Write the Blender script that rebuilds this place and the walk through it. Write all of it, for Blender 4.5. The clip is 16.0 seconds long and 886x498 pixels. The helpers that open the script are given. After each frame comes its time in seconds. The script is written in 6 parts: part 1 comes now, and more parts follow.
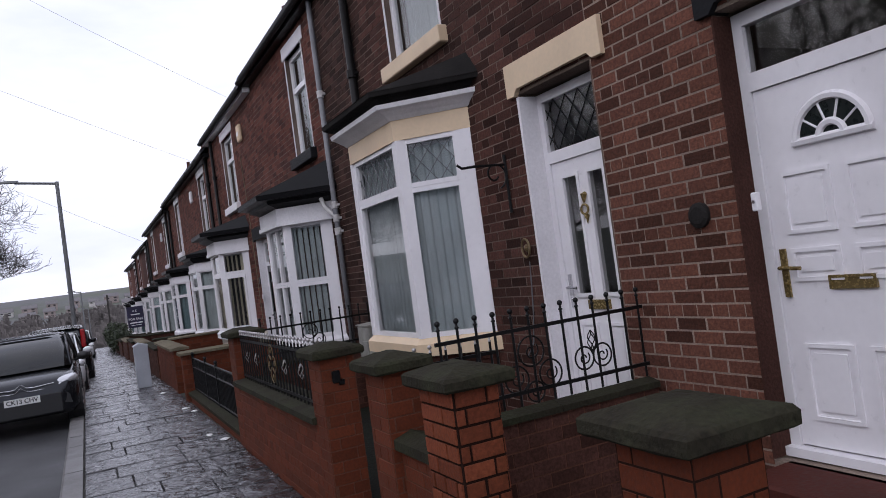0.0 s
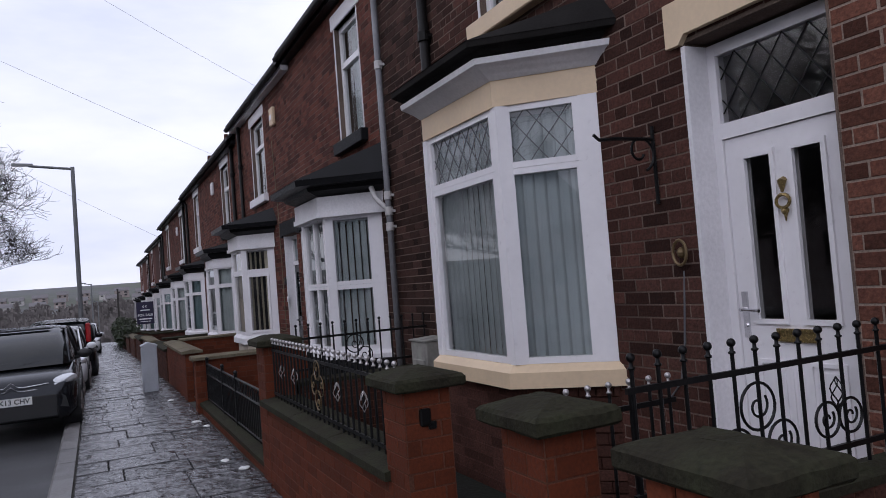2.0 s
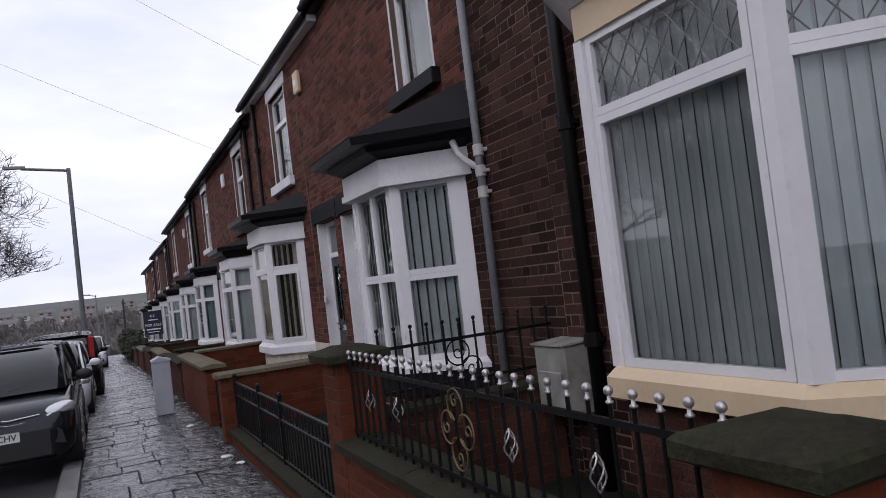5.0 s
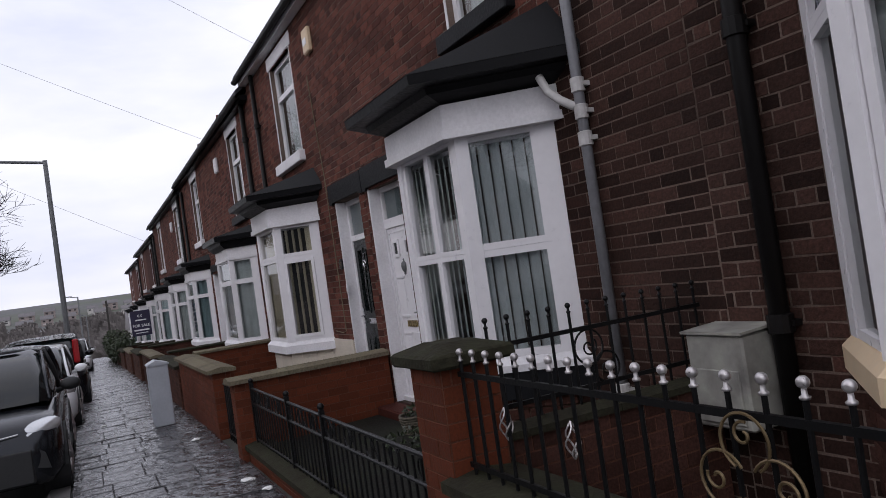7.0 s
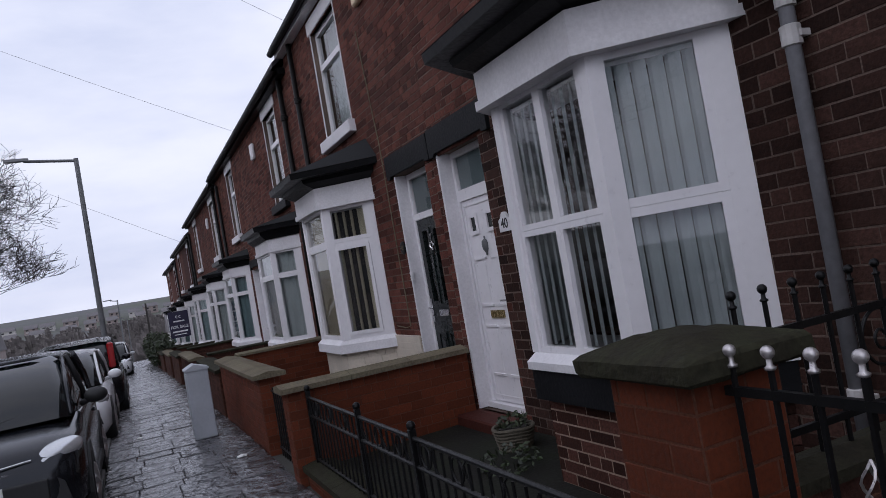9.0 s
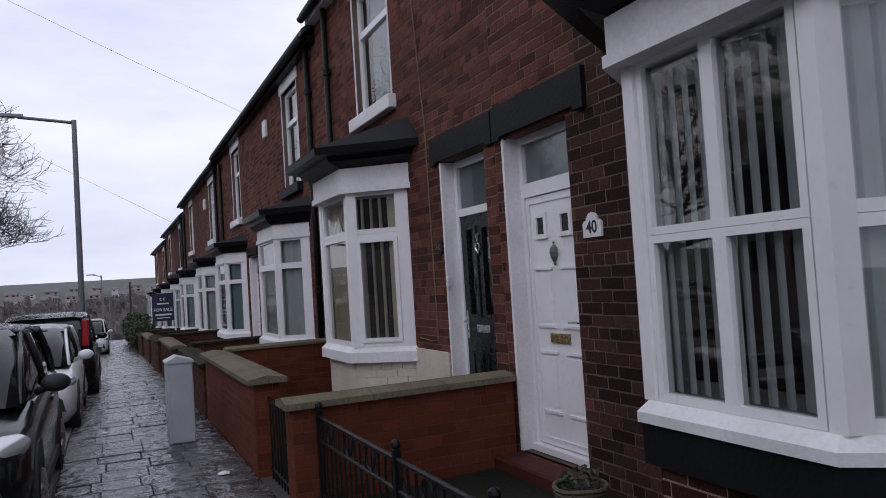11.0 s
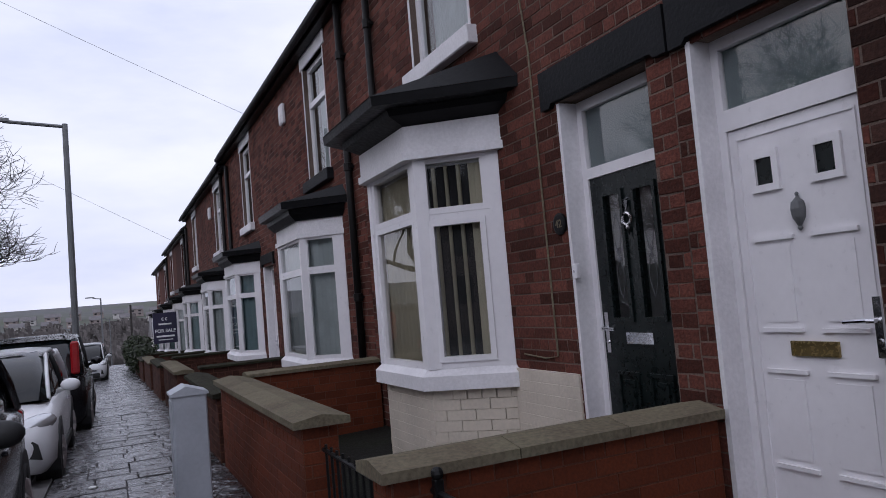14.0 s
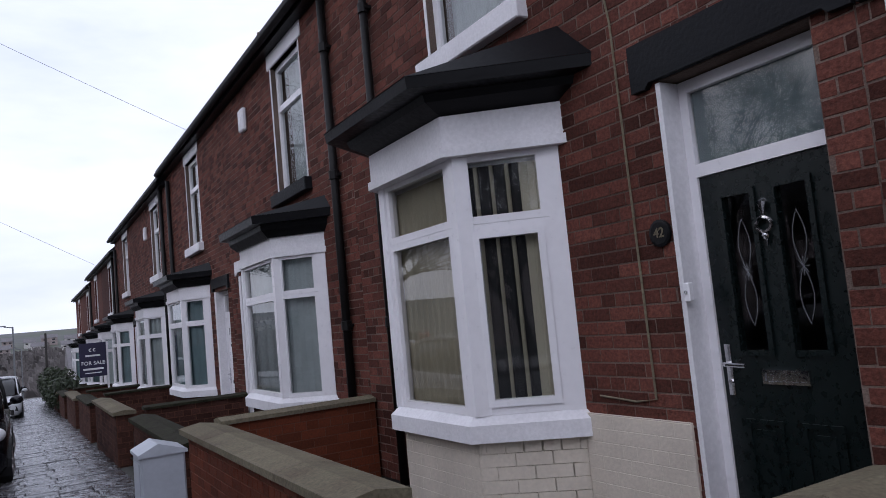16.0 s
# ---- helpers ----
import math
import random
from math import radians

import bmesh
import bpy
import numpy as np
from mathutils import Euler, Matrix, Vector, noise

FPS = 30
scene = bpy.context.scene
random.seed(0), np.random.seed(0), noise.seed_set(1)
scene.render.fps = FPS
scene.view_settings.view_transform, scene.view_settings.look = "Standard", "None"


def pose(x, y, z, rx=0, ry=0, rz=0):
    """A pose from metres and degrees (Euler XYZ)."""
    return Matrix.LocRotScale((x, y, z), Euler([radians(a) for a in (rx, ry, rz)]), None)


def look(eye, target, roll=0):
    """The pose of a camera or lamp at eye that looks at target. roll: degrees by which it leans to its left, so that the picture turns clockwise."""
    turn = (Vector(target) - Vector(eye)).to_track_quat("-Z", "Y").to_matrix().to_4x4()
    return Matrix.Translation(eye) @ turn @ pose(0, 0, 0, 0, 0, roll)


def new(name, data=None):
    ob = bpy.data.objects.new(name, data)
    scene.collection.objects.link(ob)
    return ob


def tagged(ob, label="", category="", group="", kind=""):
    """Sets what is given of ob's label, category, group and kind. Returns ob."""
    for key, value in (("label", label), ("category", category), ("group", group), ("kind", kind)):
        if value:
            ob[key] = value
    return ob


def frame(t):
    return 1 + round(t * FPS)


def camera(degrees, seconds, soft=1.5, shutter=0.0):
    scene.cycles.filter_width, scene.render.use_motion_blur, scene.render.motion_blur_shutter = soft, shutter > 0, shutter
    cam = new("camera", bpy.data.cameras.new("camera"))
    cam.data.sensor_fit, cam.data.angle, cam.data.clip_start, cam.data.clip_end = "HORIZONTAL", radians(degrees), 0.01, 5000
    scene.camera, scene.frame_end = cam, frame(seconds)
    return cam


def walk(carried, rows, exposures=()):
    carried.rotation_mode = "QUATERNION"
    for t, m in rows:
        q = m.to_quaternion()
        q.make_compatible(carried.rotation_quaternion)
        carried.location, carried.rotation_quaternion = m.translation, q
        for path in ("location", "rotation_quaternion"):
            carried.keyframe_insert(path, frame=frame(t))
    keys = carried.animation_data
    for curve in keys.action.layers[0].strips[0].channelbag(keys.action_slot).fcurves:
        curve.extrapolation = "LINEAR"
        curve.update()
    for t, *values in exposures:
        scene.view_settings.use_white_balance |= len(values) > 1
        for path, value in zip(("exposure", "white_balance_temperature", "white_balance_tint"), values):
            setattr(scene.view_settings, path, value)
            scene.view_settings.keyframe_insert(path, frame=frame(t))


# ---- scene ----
cam = camera(62.3, 16.0, soft=0.9)
METRES, EYE, TILT, LEAN, TURN = 12.4, 1.8, 0.0, 0.0, -26.4
ROWS = [
    (0.0, 0.0, 0.0, 0.0, 0.15, 1.11, 7.72),
    (0.5, -0.0154, 0.0316, -0.0002, -0.96, 2.98, 4.47),
    (1.0, -0.0305, 0.0613, 0.0007, -4.0, -0.15, 4.06),
    (1.5, -0.0396, 0.0963, 0.0004, -0.14, 0.77, 7.3),
    (2.0, -0.0546, 0.1244, -0.0005, 0.95, 2.21, 4.46),
    (2.5, -0.0694, 0.1526, -0.0005, -0.13, 0.59, 5.19),
    (3.0, -0.0802, 0.1892, -0.0012, 3.91, 0.61, 8.83),
    (5.5, -0.149, 0.3309, -0.0049, 1.01, 2.55, 6.58),
    (6.0, -0.1634, 0.3659, -0.0064, 4.25, 2.94, 8.67),
    (6.5, -0.1824, 0.3868, -0.0086, 2.56, 3.44, 5.24),
    (7.0, -0.1953, 0.4131, -0.0067, 0.06, 1.42, 8.25),
    (7.5, -0.2024, 0.4456, -0.007, 2.49, 5.02, 11.06),
    (8.0, -0.2158, 0.4664, -0.0049, -1.46, 4.66, 9.21),
    (8.5, -0.2305, 0.4945, -0.009, -0.95, 1.38, 6.93),
    (9.0, -0.2388, 0.5277, -0.0119, 2.7, 1.45, 9.89),
    (11.5, -0.2969, 0.6562, -0.0121, 1.65, 2.38, 2.94),
    (12.0, -0.3049, 0.6895, -0.0179, 3.35, 3.91, 8.92),
    (12.5, -0.3169, 0.7145, -0.0174, 2.91, 2.52, 6.45),
    (13.0, -0.3329, 0.7377, -0.0141, -0.09, 3.72, 4.72),
    (13.5, -0.342, 0.7732, -0.0175, 1.72, 2.76, 7.68),
    (14.0, -0.3571, 0.7968, -0.0215, 1.92, 3.65, 4.87),
    (14.5, -0.376, 0.8146, -0.0196, -0.93, 2.76, 4.21),
    (15.0, -0.3878, 0.8418, -0.0226, 0.38, 4.38, 7.58),
    (15.5, -0.4027, 0.8677, -0.022, -2.39, 6.41, 4.64),
    (16.0, -0.4208, 0.8867, -0.0136, -3.57, 5.02, 5.45),
]
walk(cam, [(t, pose(0, 0, EYE, TILT, LEAN, TURN) @ pose(METRES * x, METRES * y, METRES * z, 90 + pitch, roll, yaw)) for t, x, y, z, yaw, pitch, roll in ROWS],
     exposures=[(0.0, 0.00, 6050, 17), (0.5, -0.12, 6000, 17), (1.0, 0.02, 6000, 17), (1.5, 0.02, 6000, 17), (2.0, -0.20, 5950, 17), (2.5, -0.27, 5850, 17), (3.0, -0.25, 5900, 17),
                (5.5, -0.14, 6180, 15), (6.0, -0.28, 6050, 15), (6.5, -0.25, 6150, 15), (7.0, -0.16, 6250, 15), (8.0, -0.26, 6100, 15), (8.5, -0.22, 6150, 15), (9.0, -0.36, 5900, 16),
                (11.5, -0.29, 6000, 16), (12.0, -0.38, 5950, 16), (12.5, -0.44, 5950, 16), (13.0, -0.22, 6000, 16), (13.5, -0.18, 5930, 17), (14.0, -0.28, 5900, 17), (14.5, -0.26, 5900, 17),
                (15.0, -0.24, 5900, 17), (16.0, -0.07, 5780, 16)])

# ---- light ----
world = bpy.data.worlds.new("overcast_sky")
scene.world = world
world.use_nodes = True
wn, wl = world.node_tree.nodes, world.node_tree.links
wn.clear()
sky = wn.new("ShaderNodeTexSky")
sky.sky_type = "NISHITA"
sky.sun_disc = False
sky.sun_elevation = radians(24)
sky.sun_rotation = radians(-60)
sky.dust_density = 4.0
coord = wn.new("ShaderNodeTexCoord")
stretch = wn.new("ShaderNodeMapping")
stretch.inputs["Scale"].default_value = (1.0, 1.0, 3.2)
clouds = wn.new("ShaderNodeTexNoise")
clouds.inputs["Scale"].default_value = 2.6
clouds.inputs["Detail"].default_value = 6.0
clouds.inputs["Roughness"].default_value = 0.55
ramp = wn.new("ShaderNodeValToRGB")
ramp.color_ramp.elements[0].position, ramp.color_ramp.elements[0].color = 0.34, (7.6, 7.9, 8.9, 1)
ramp.color_ramp.elements[1].position, ramp.color_ramp.elements[1].color = 0.62, (9.9, 9.9, 10.2, 1)
cover = wn.new("ShaderNodeMixRGB")
cover.inputs["Fac"].default_value = 0.93
backing = wn.new("ShaderNodeBackground")
backing.inputs["Strength"].default_value = 0.124
wout = wn.new("ShaderNodeOutputWorld")
wl.new(coord.outputs["Generated"], stretch.inputs["Vector"])
wl.new(stretch.outputs["Vector"], clouds.inputs["Vector"])
wl.new(clouds.outputs["Fac"], ramp.inputs["Fac"])
wl.new(sky.outputs["Color"], cover.inputs["Color1"])
wl.new(ramp.outputs["Color"], cover.inputs["Color2"])
wl.new(cover.outputs["Color"], backing.inputs["Color"])
wl.new(backing.outputs["Background"], wout.inputs["Surface"])
sun = new("sun", bpy.data.lights.new("sun", "SUN"))
sun.data.energy, sun.data.angle, sun.data.color = 0.5, radians(40), (1.0, 0.97, 0.93)
sun.matrix_world = look((-20, -12, 18), (0, 6, 0))
scene.view_settings.exposure = 0.0


# ---- materials ----
def material(name, colour, rough=0.6, metal=0.0, vary=0.25, scale=30.0, bump=0.15, stain=0.2, stain_scale=2.5, shade=None,
             piece=0.0, spec=0.5, wet=0.0, relief=0.0):
    """A surface: base colour with fine grain, broad stains, relief, and a change from piece to piece."""
    m = bpy.data.materials.new(name)
    m.use_nodes = True
    n, k = m.node_tree.nodes, m.node_tree.links
    p = n["Principled BSDF"]
    p.inputs["Metallic"].default_value = metal
    p.inputs["Specular IOR Level"].default_value = spec
    c = n.new("ShaderNodeTexCoord")
    geo = n.new("ShaderNodeNewGeometry")
    fine, broad = n.new("ShaderNodeTexNoise"), n.new("ShaderNodeTexNoise")
    for tex, s in ((fine, scale), (broad, stain_scale)):
        tex.inputs["Scale"].default_value = s
        tex.inputs["Detail"].default_value = 5.0
        k.new(geo.outputs["Position"], tex.inputs["Vector"])

    def ranged(out, low, high):
        r = n.new("ShaderNodeMapRange")
        r.inputs["From Min"].default_value, r.inputs["From Max"].default_value = 0.28, 0.72
        r.inputs["To Min"].default_value, r.inputs["To Max"].default_value = low, high
        k.new(out, r.inputs["Value"])
        return r.outputs["Result"]

    def times(a, b):
        x = n.new("ShaderNodeMath")
        x.operation = "MULTIPLY"
        k.new(a, x.inputs[0])
        k.new(b, x.inputs[1])
        return x.outputs["Value"]

    level = times(ranged(fine.outputs["Fac"], 1 - vary, 1 + vary * 0.6), ranged(broad.outputs["Fac"], 1 - stain, 1 + stain * 0.5))
    tint = n.new("ShaderNodeRGB")
    tint.outputs[0].default_value = (*colour, 1)
    base = tint.outputs[0]
    if shade:
        mix = n.new("ShaderNodeMixRGB")
        mix.inputs["Color2"].default_value = (*shade, 1)
        k.new(base, mix.inputs["Color1"])
        k.new(ranged(broad.outputs["Fac"], 0, 1), mix.inputs["Fac"])
        base = mix.outputs["Color"]
    if piece:
        info, both, part_of = n.new("ShaderNodeObjectInfo"), n.new("ShaderNodeMath"), n.new("ShaderNodeMath")
        k.new(info.outputs["Random"], both.inputs[0])
        k.new(geo.outputs["Random Per Island"], both.inputs[1])
        part_of.operation = "FRACT"
        k.new(both.outputs["Value"], part_of.inputs[0])
        spread = n.new("ShaderNodeMapRange")
        spread.inputs["To Min"].default_value, spread.inputs["To Max"].default_value = 1 - piece, 1 + piece
        k.new(part_of.outputs["Value"], spread.inputs["Value"])
        level = times(level, spread.outputs["Result"])
    scaled = n.new("ShaderNodeVectorMath")
    scaled.operation = "SCALE"
    k.new(base, scaled.inputs[0])
    k.new(level, scaled.inputs["Scale"])
    k.new(scaled.outputs["Vector"], p.inputs["Base Color"])
    if wet:
        k.new(ranged(broad.outputs["Fac"], max(rough - wet, 0.05), min(rough + wet * 0.5, 1)), p.inputs["Roughness"])
    else:
        k.new(ranged(fine.outputs["Fac"], max(rough - 0.1, 0.02), min(rough + 0.1, 1)), p.inputs["Roughness"])
    if bump:
        b = n.new("ShaderNodeBump")
        b.inputs["Strength"].default_value = bump
        b.inputs["Distance"].default_value = 0.01
        k.new(fine.outputs["Fac"], b.inputs["Height"])
        k.new(b.outputs["Normal"], p.inputs["Normal"])
        if relief:
            wave, b2 = n.new("ShaderNodeTexNoise"), n.new("ShaderNodeBump")
            wave.inputs["Scale"].default_value = 7.0
            wave.inputs["Detail"].default_value = 3.0
            k.new(geo.outputs["Position"], wave.inputs["Vector"])
            b2.inputs["Strength"].default_value = relief
            b2.inputs["Distance"].default_value = 0.03
            k.new(wave.outputs["Fac"], b2.inputs["Height"])
            k.new(b2.outputs["Normal"], b.inputs["Normal"])
    return m


def glass(name, tint=(1, 1, 1), ior=1.5):
    m = bpy.data.materials.new(name)
    m.use_nodes = True
    n, k = m.node_tree.nodes, m.node_tree.links
    n.clear()
    f, t, g, x, o = (n.new("ShaderNode" + s) for s in ("Fresnel", "BsdfTransparent", "BsdfGlossy", "MixShader", "OutputMaterial"))
    f.inputs["IOR"].default_value = ior
    t.inputs["Color"].default_value = (*tint, 1)
    g.inputs["Roughness"].default_value = 0.0
    k.new(f.outputs["Fac"], x.inputs["Fac"])
    k.new(t.outputs["BSDF"], x.inputs[1])
    k.new(g.outputs["BSDF"], x.inputs[2])
    k.new(x.outputs["Shader"], o.inputs["Surface"])
    return m


BRICK = material("facade_brick", (0.145, 0.050, 0.036), 0.85, vary=0.4, scale=55, bump=0.6, stain=0.35, stain_scale=0.7, shade=(0.09, 0.036, 0.027), piece=0.5, spec=0.12)
BRICK_SOOT = material("sooted_brick", (0.070, 0.033, 0.025), 0.85, vary=0.4, scale=55, bump=0.6, stain=0.35, stain_scale=0.7, shade=(0.038, 0.021, 0.017), piece=0.55, spec=0.12)
BRICK_BROWN = material("dark_brown_brick", (0.105, 0.043, 0.032), 0.85, vary=0.4, scale=55, bump=0.6, stain=0.35, stain_scale=0.7, shade=(0.038, 0.021, 0.017), piece=0.55, spec=0.12)
BRICK_WARM = material("orange_brown_brick", (0.16, 0.066, 0.043), 0.85, vary=0.4, scale=55, bump=0.6, stain=0.3, stain_scale=0.9, shade=(0.095, 0.041, 0.030), piece=0.5, spec=0.12)
BRICK_BRIGHT = material("bright_red_brick", (0.22, 0.064, 0.028), 0.8, vary=0.3, scale=60, bump=0.4, stain=0.3, stain_scale=3.0, shade=(0.16, 0.042, 0.022), piece=0.25, spec=0.15)
MORTAR = material("lime_mortar", (0.30, 0.22, 0.17), 0.95, vary=0.3, scale=90, bump=0.5, stain=0.5, spec=0.1, stain_scale=1.2)
BRICK_GARDEN = material("garden_brick", (0.155, 0.037, 0.0150), 0.75, vary=0.25, scale=60, bump=0.3, stain=0.3, stain_scale=2.0, shade=(0.095, 0.025, 0.011), piece=0.22, spec=0.2)
MORTAR_PALE = material("pale_mortar", (0.31, 0.24, 0.195), 0.95, vary=0.3, scale=90, bump=0.5, stain=0.4, spec=0.1, stain_scale=1.2)
MORTAR_RAKED = material("dark_open_joint", (0.028, 0.014, 0.010), 0.95, vary=0.3, scale=90, bump=0.4, spec=0.08)
MORTAR_DARK = material("sooty_mortar", (0.175, 0.13, 0.107), 0.95, vary=0.3, scale=90, bump=0.5, stain=0.5, spec=0.1, stain_scale=1.2)
MORTAR_GARDEN = material("garden_mortar", (0.125, 0.056, 0.036), 0.95, vary=0.3, scale=90, bump=0.4, spec=0.1)
BRICK_DARK = material("dark_red_brick", (0.075, 0.034, 0.026), 0.9, vary=0.4, scale=60, bump=0.5, stain=0.35, piece=0.3, spec=0.1)
BRICK_CREAM = material("cream_painted_brick", (0.62, 0.55, 0.46), 0.6, vary=0.08, scale=40, bump=0.25, stain=0.12)
WHITE = material("white_upvc", (0.80, 0.78, 0.80), 0.35, vary=0.02, scale=20, bump=0.0, stain=0.05, spec=0.4)
WHITE_PAINT = material("white_masonry_paint", (0.76, 0.74, 0.76), 0.6, vary=0.08, scale=40, bump=0.25, stain=0.12)
CREAM = material("cream_paint", (0.70, 0.54, 0.36), 0.55, vary=0.05, scale=30, bump=0.15, stain=0.1)
BLACK_PAINT = material("black_gloss_paint", (0.006, 0.006, 0.007), 0.4, vary=0.2, scale=30, bump=0.12, stain=0.3, spec=0.15)
GREY_STONE = material("dark_painted_stone", (0.010, 0.0105, 0.0125), 0.6, vary=0.25, scale=40, bump=0.3, stain=0.3, spec=0.15)
SLATE = material("grey_slate", (0.05, 0.05, 0.056), 0.6, vary=0.3, scale=18, bump=0.3, stain=0.3, piece=0.25, spec=0.2)
FELT = material("roofing_felt", (0.022, 0.02, 0.019), 0.8, vary=0.3, scale=60, bump=0.4, stain=0.4, spec=0.12)
COPING = material("sandstone_coping", (0.20, 0.165, 0.115), 0.9, vary=0.3, scale=45, bump=0.5, stain=0.35, stain_scale=4, shade=(0.15, 0.135, 0.09), piece=0.12, spec=0.15)
CAP = material("mossy_concrete_cap", (0.044, 0.038, 0.027), 0.9, vary=0.4, scale=50, bump=0.7, stain=0.45, stain_scale=6, shade=(0.030, 0.032, 0.018), spec=0.12)
FLAG = material("wet_stone_flag", (0.082, 0.079, 0.084), 0.27, vary=0.25, scale=28, bump=0.35, stain=0.45, stain_scale=4.0, wet=0.22, piece=0.4, relief=1.5)
FLAG_BED = material("sandy_joint", (0.06, 0.058, 0.05), 0.9, bump=0.4)
KERB = material("concrete_kerb", (0.16, 0.152, 0.15), 0.55, vary=0.25, scale=40, bump=0.4, stain=0.3, wet=0.25, piece=0.15)
ASPHALT = material("damp_asphalt", (0.055, 0.055, 0.058), 0.6, vary=0.4, scale=120, bump=0.5, stain=0.3, stain_scale=0.8, wet=0.25, spec=0.35)
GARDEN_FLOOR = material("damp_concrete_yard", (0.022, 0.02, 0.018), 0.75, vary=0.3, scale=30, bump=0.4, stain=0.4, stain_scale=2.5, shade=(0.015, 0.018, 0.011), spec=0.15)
IRON = material("black_iron", (0.005, 0.005, 0.0055), 0.45, vary=0.2, scale=60, bump=0.1, stain=0.2, spec=0.25)
SILVER = material("silver_paint", (0.55, 0.52, 0.52), 0.35, metal=0.7, vary=0.15, scale=80, bump=0.1, stain=0.3)
GOLD = material("worn_gold_paint", (0.20, 0.14, 0.07), 0.45, metal=0.5, vary=0.12, scale=60, bump=0.2, stain=0.4)
BRASS = material("brass", (0.30, 0.22, 0.09), 0.25, metal=0.6, vary=0.02, scale=60, bump=0)
CHROME = material("chrome", (0.7, 0.7, 0.72), 0.15, metal=1.0, vary=0.05, scale=40, bump=0)
PIPE_GREY = material("grey_pipe", (0.20, 0.20, 0.215), 0.5, vary=0.15, scale=30, bump=0.1, stain=0.25)
PIPE_WHITE = material("weathered_white_pipe", (0.55, 0.53, 0.52), 0.5, vary=0.12, scale=30, bump=0.1, stain=0.25)
PIPE_BLACK = material("black_pipe", (0.008, 0.007, 0.007), 0.5, vary=0.2, scale=30, bump=0.1, spec=0.2)
BOX_GREY = material("cabinet_grey", (0.43, 0.45, 0.49), 0.55, vary=0.06, scale=30, bump=0.1, stain=0.15)
METER = material("weathered_meter_box", (0.42, 0.40, 0.37), 0.6, vary=0.12, scale=25, bump=0.15, stain=0.6, stain_scale=5, shade=(0.3, 0.3, 0.26))
GLASS = glass("double_glazing", (0.86, 0.89, 0.90), 1.85)
# flat teal that holds the sky's reflection as a base colour
SKY_TEAL = material("sky_reflection_teal", (0.33, 0.40, 0.41), 0.5, vary=0.08, scale=12, bump=0.05, stain=0.15)
DOOR_BLACK = material("black_green_door", (0.005, 0.009, 0.009), 0.3, vary=0.1, scale=30, bump=0.02, stain=0.1, spec=0.35)
BLIND = material("pale_vertical_blind", (0.58, 0.63, 0.645), 0.8, vary=0.06, scale=60, bump=0.1)
BLIND_CREAM = material("cream_vertical_blind", (0.62, 0.56, 0.42), 0.8, vary=0.06, scale=60, bump=0.1)
BLIND_DARK = material("dark_vertical_blind", (0.012, 0.012, 0.014), 0.8, vary=0.06, scale=60, bump=0.1)
NET = material("net_curtain", (0.56, 0.61, 0.61), 0.9, vary=0.1, scale=30, bump=0.1)
CURTAIN = material("teal_curtain", (0.30, 0.41, 0.43), 0.9, vary=0.1, scale=30, bump=0.2)
ROOM = material("room_plaster", (0.35, 0.33, 0.3), 0.9, vary=0.1, scale=10, bump=0.05)
STEP_RED = material("red_painted_step", (0.075, 0.02, 0.014), 0.7, vary=0.25, scale=40, bump=0.3, stain=0.3, spec=0.2)
TYRE = material("tyre_rubber", (0.015, 0.015, 0.016), 0.85, vary=0.2, scale=60, bump=0.3)
CAR_DARK = material("dark_blue_grey_car_paint", (0.02, 0.022, 0.027), 0.17, metal=0.5, vary=0.05, scale=200, bump=0, stain=0.1, spec=0.6)
CAR_WHITE = material("silver_white_car_paint", (0.82, 0.82, 0.84), 0.2, metal=0.0, vary=0.03, scale=200, bump=0, stain=0.08)
CAR_BLACK = material("black_car_paint", (0.012, 0.012, 0.015), 0.15, metal=0.2, vary=0.05, scale=200, bump=0, stain=0.1)
CAR_GLASS = material("dark_car_glass", (0.006, 0.008, 0.009), 0.04, vary=0.05, scale=10, bump=0, stain=0.05, spec=0.55)
LAMP_CLEAR = material("headlight_lens", (0.65, 0.66, 0.68), 0.1, metal=0.6, vary=0.08, scale=60, bump=0.2)
LAMP_RED = material("red_lens", (0.35, 0.012, 0.015), 0.15, vary=0.1, scale=40, bump=0.05)
PLATE_WHITE = material("number_plate_white", (0.78, 0.78, 0.76), 0.4, vary=0.02, scale=30, bump=0)
PLASTIC = material("black_plastic", (0.02, 0.02, 0.021), 0.6, vary=0.1, scale=60, bump=0.1)
STEEL = material("galvanised_column", (0.16, 0.165, 0.17), 0.55, metal=0.3, vary=0.15, scale=20, bump=0.1, stain=0.2)
BARK = material("winter_bark", (0.035, 0.03, 0.027), 0.9, vary=0.4, scale=20, bump=0.6)
LEAF = material("dark_hedge_leaf", (0.028, 0.042, 0.015), 0.6, vary=0.4, scale=8, bump=0.1, piece=0.5)
# aerial haze is mixed into these far colours, leaving them paler and greyer
HILL = material("hazy_hillside", (0.125, 0.125, 0.132), 0.95, vary=0.3, scale=0.2, bump=0, stain=0.3, stain_scale=0.02, shade=(0.055, 0.065, 0.035))
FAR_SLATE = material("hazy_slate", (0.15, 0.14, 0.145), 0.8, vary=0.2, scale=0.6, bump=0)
SCRUB = material("hazy_scrub", (0.14, 0.125, 0.12), 0.95, vary=0.3, scale=0.6, bump=0, piece=0.35)
FAR_BRICK = material("hazy_far_brick", (0.30, 0.25, 0.235), 0.9, vary=0.2, scale=0.5, bump=0)
FAR_WHITE = material("hazy_whitewash", (0.5, 0.48, 0.46), 0.9, vary=0.1, scale=0.5, bump=0)
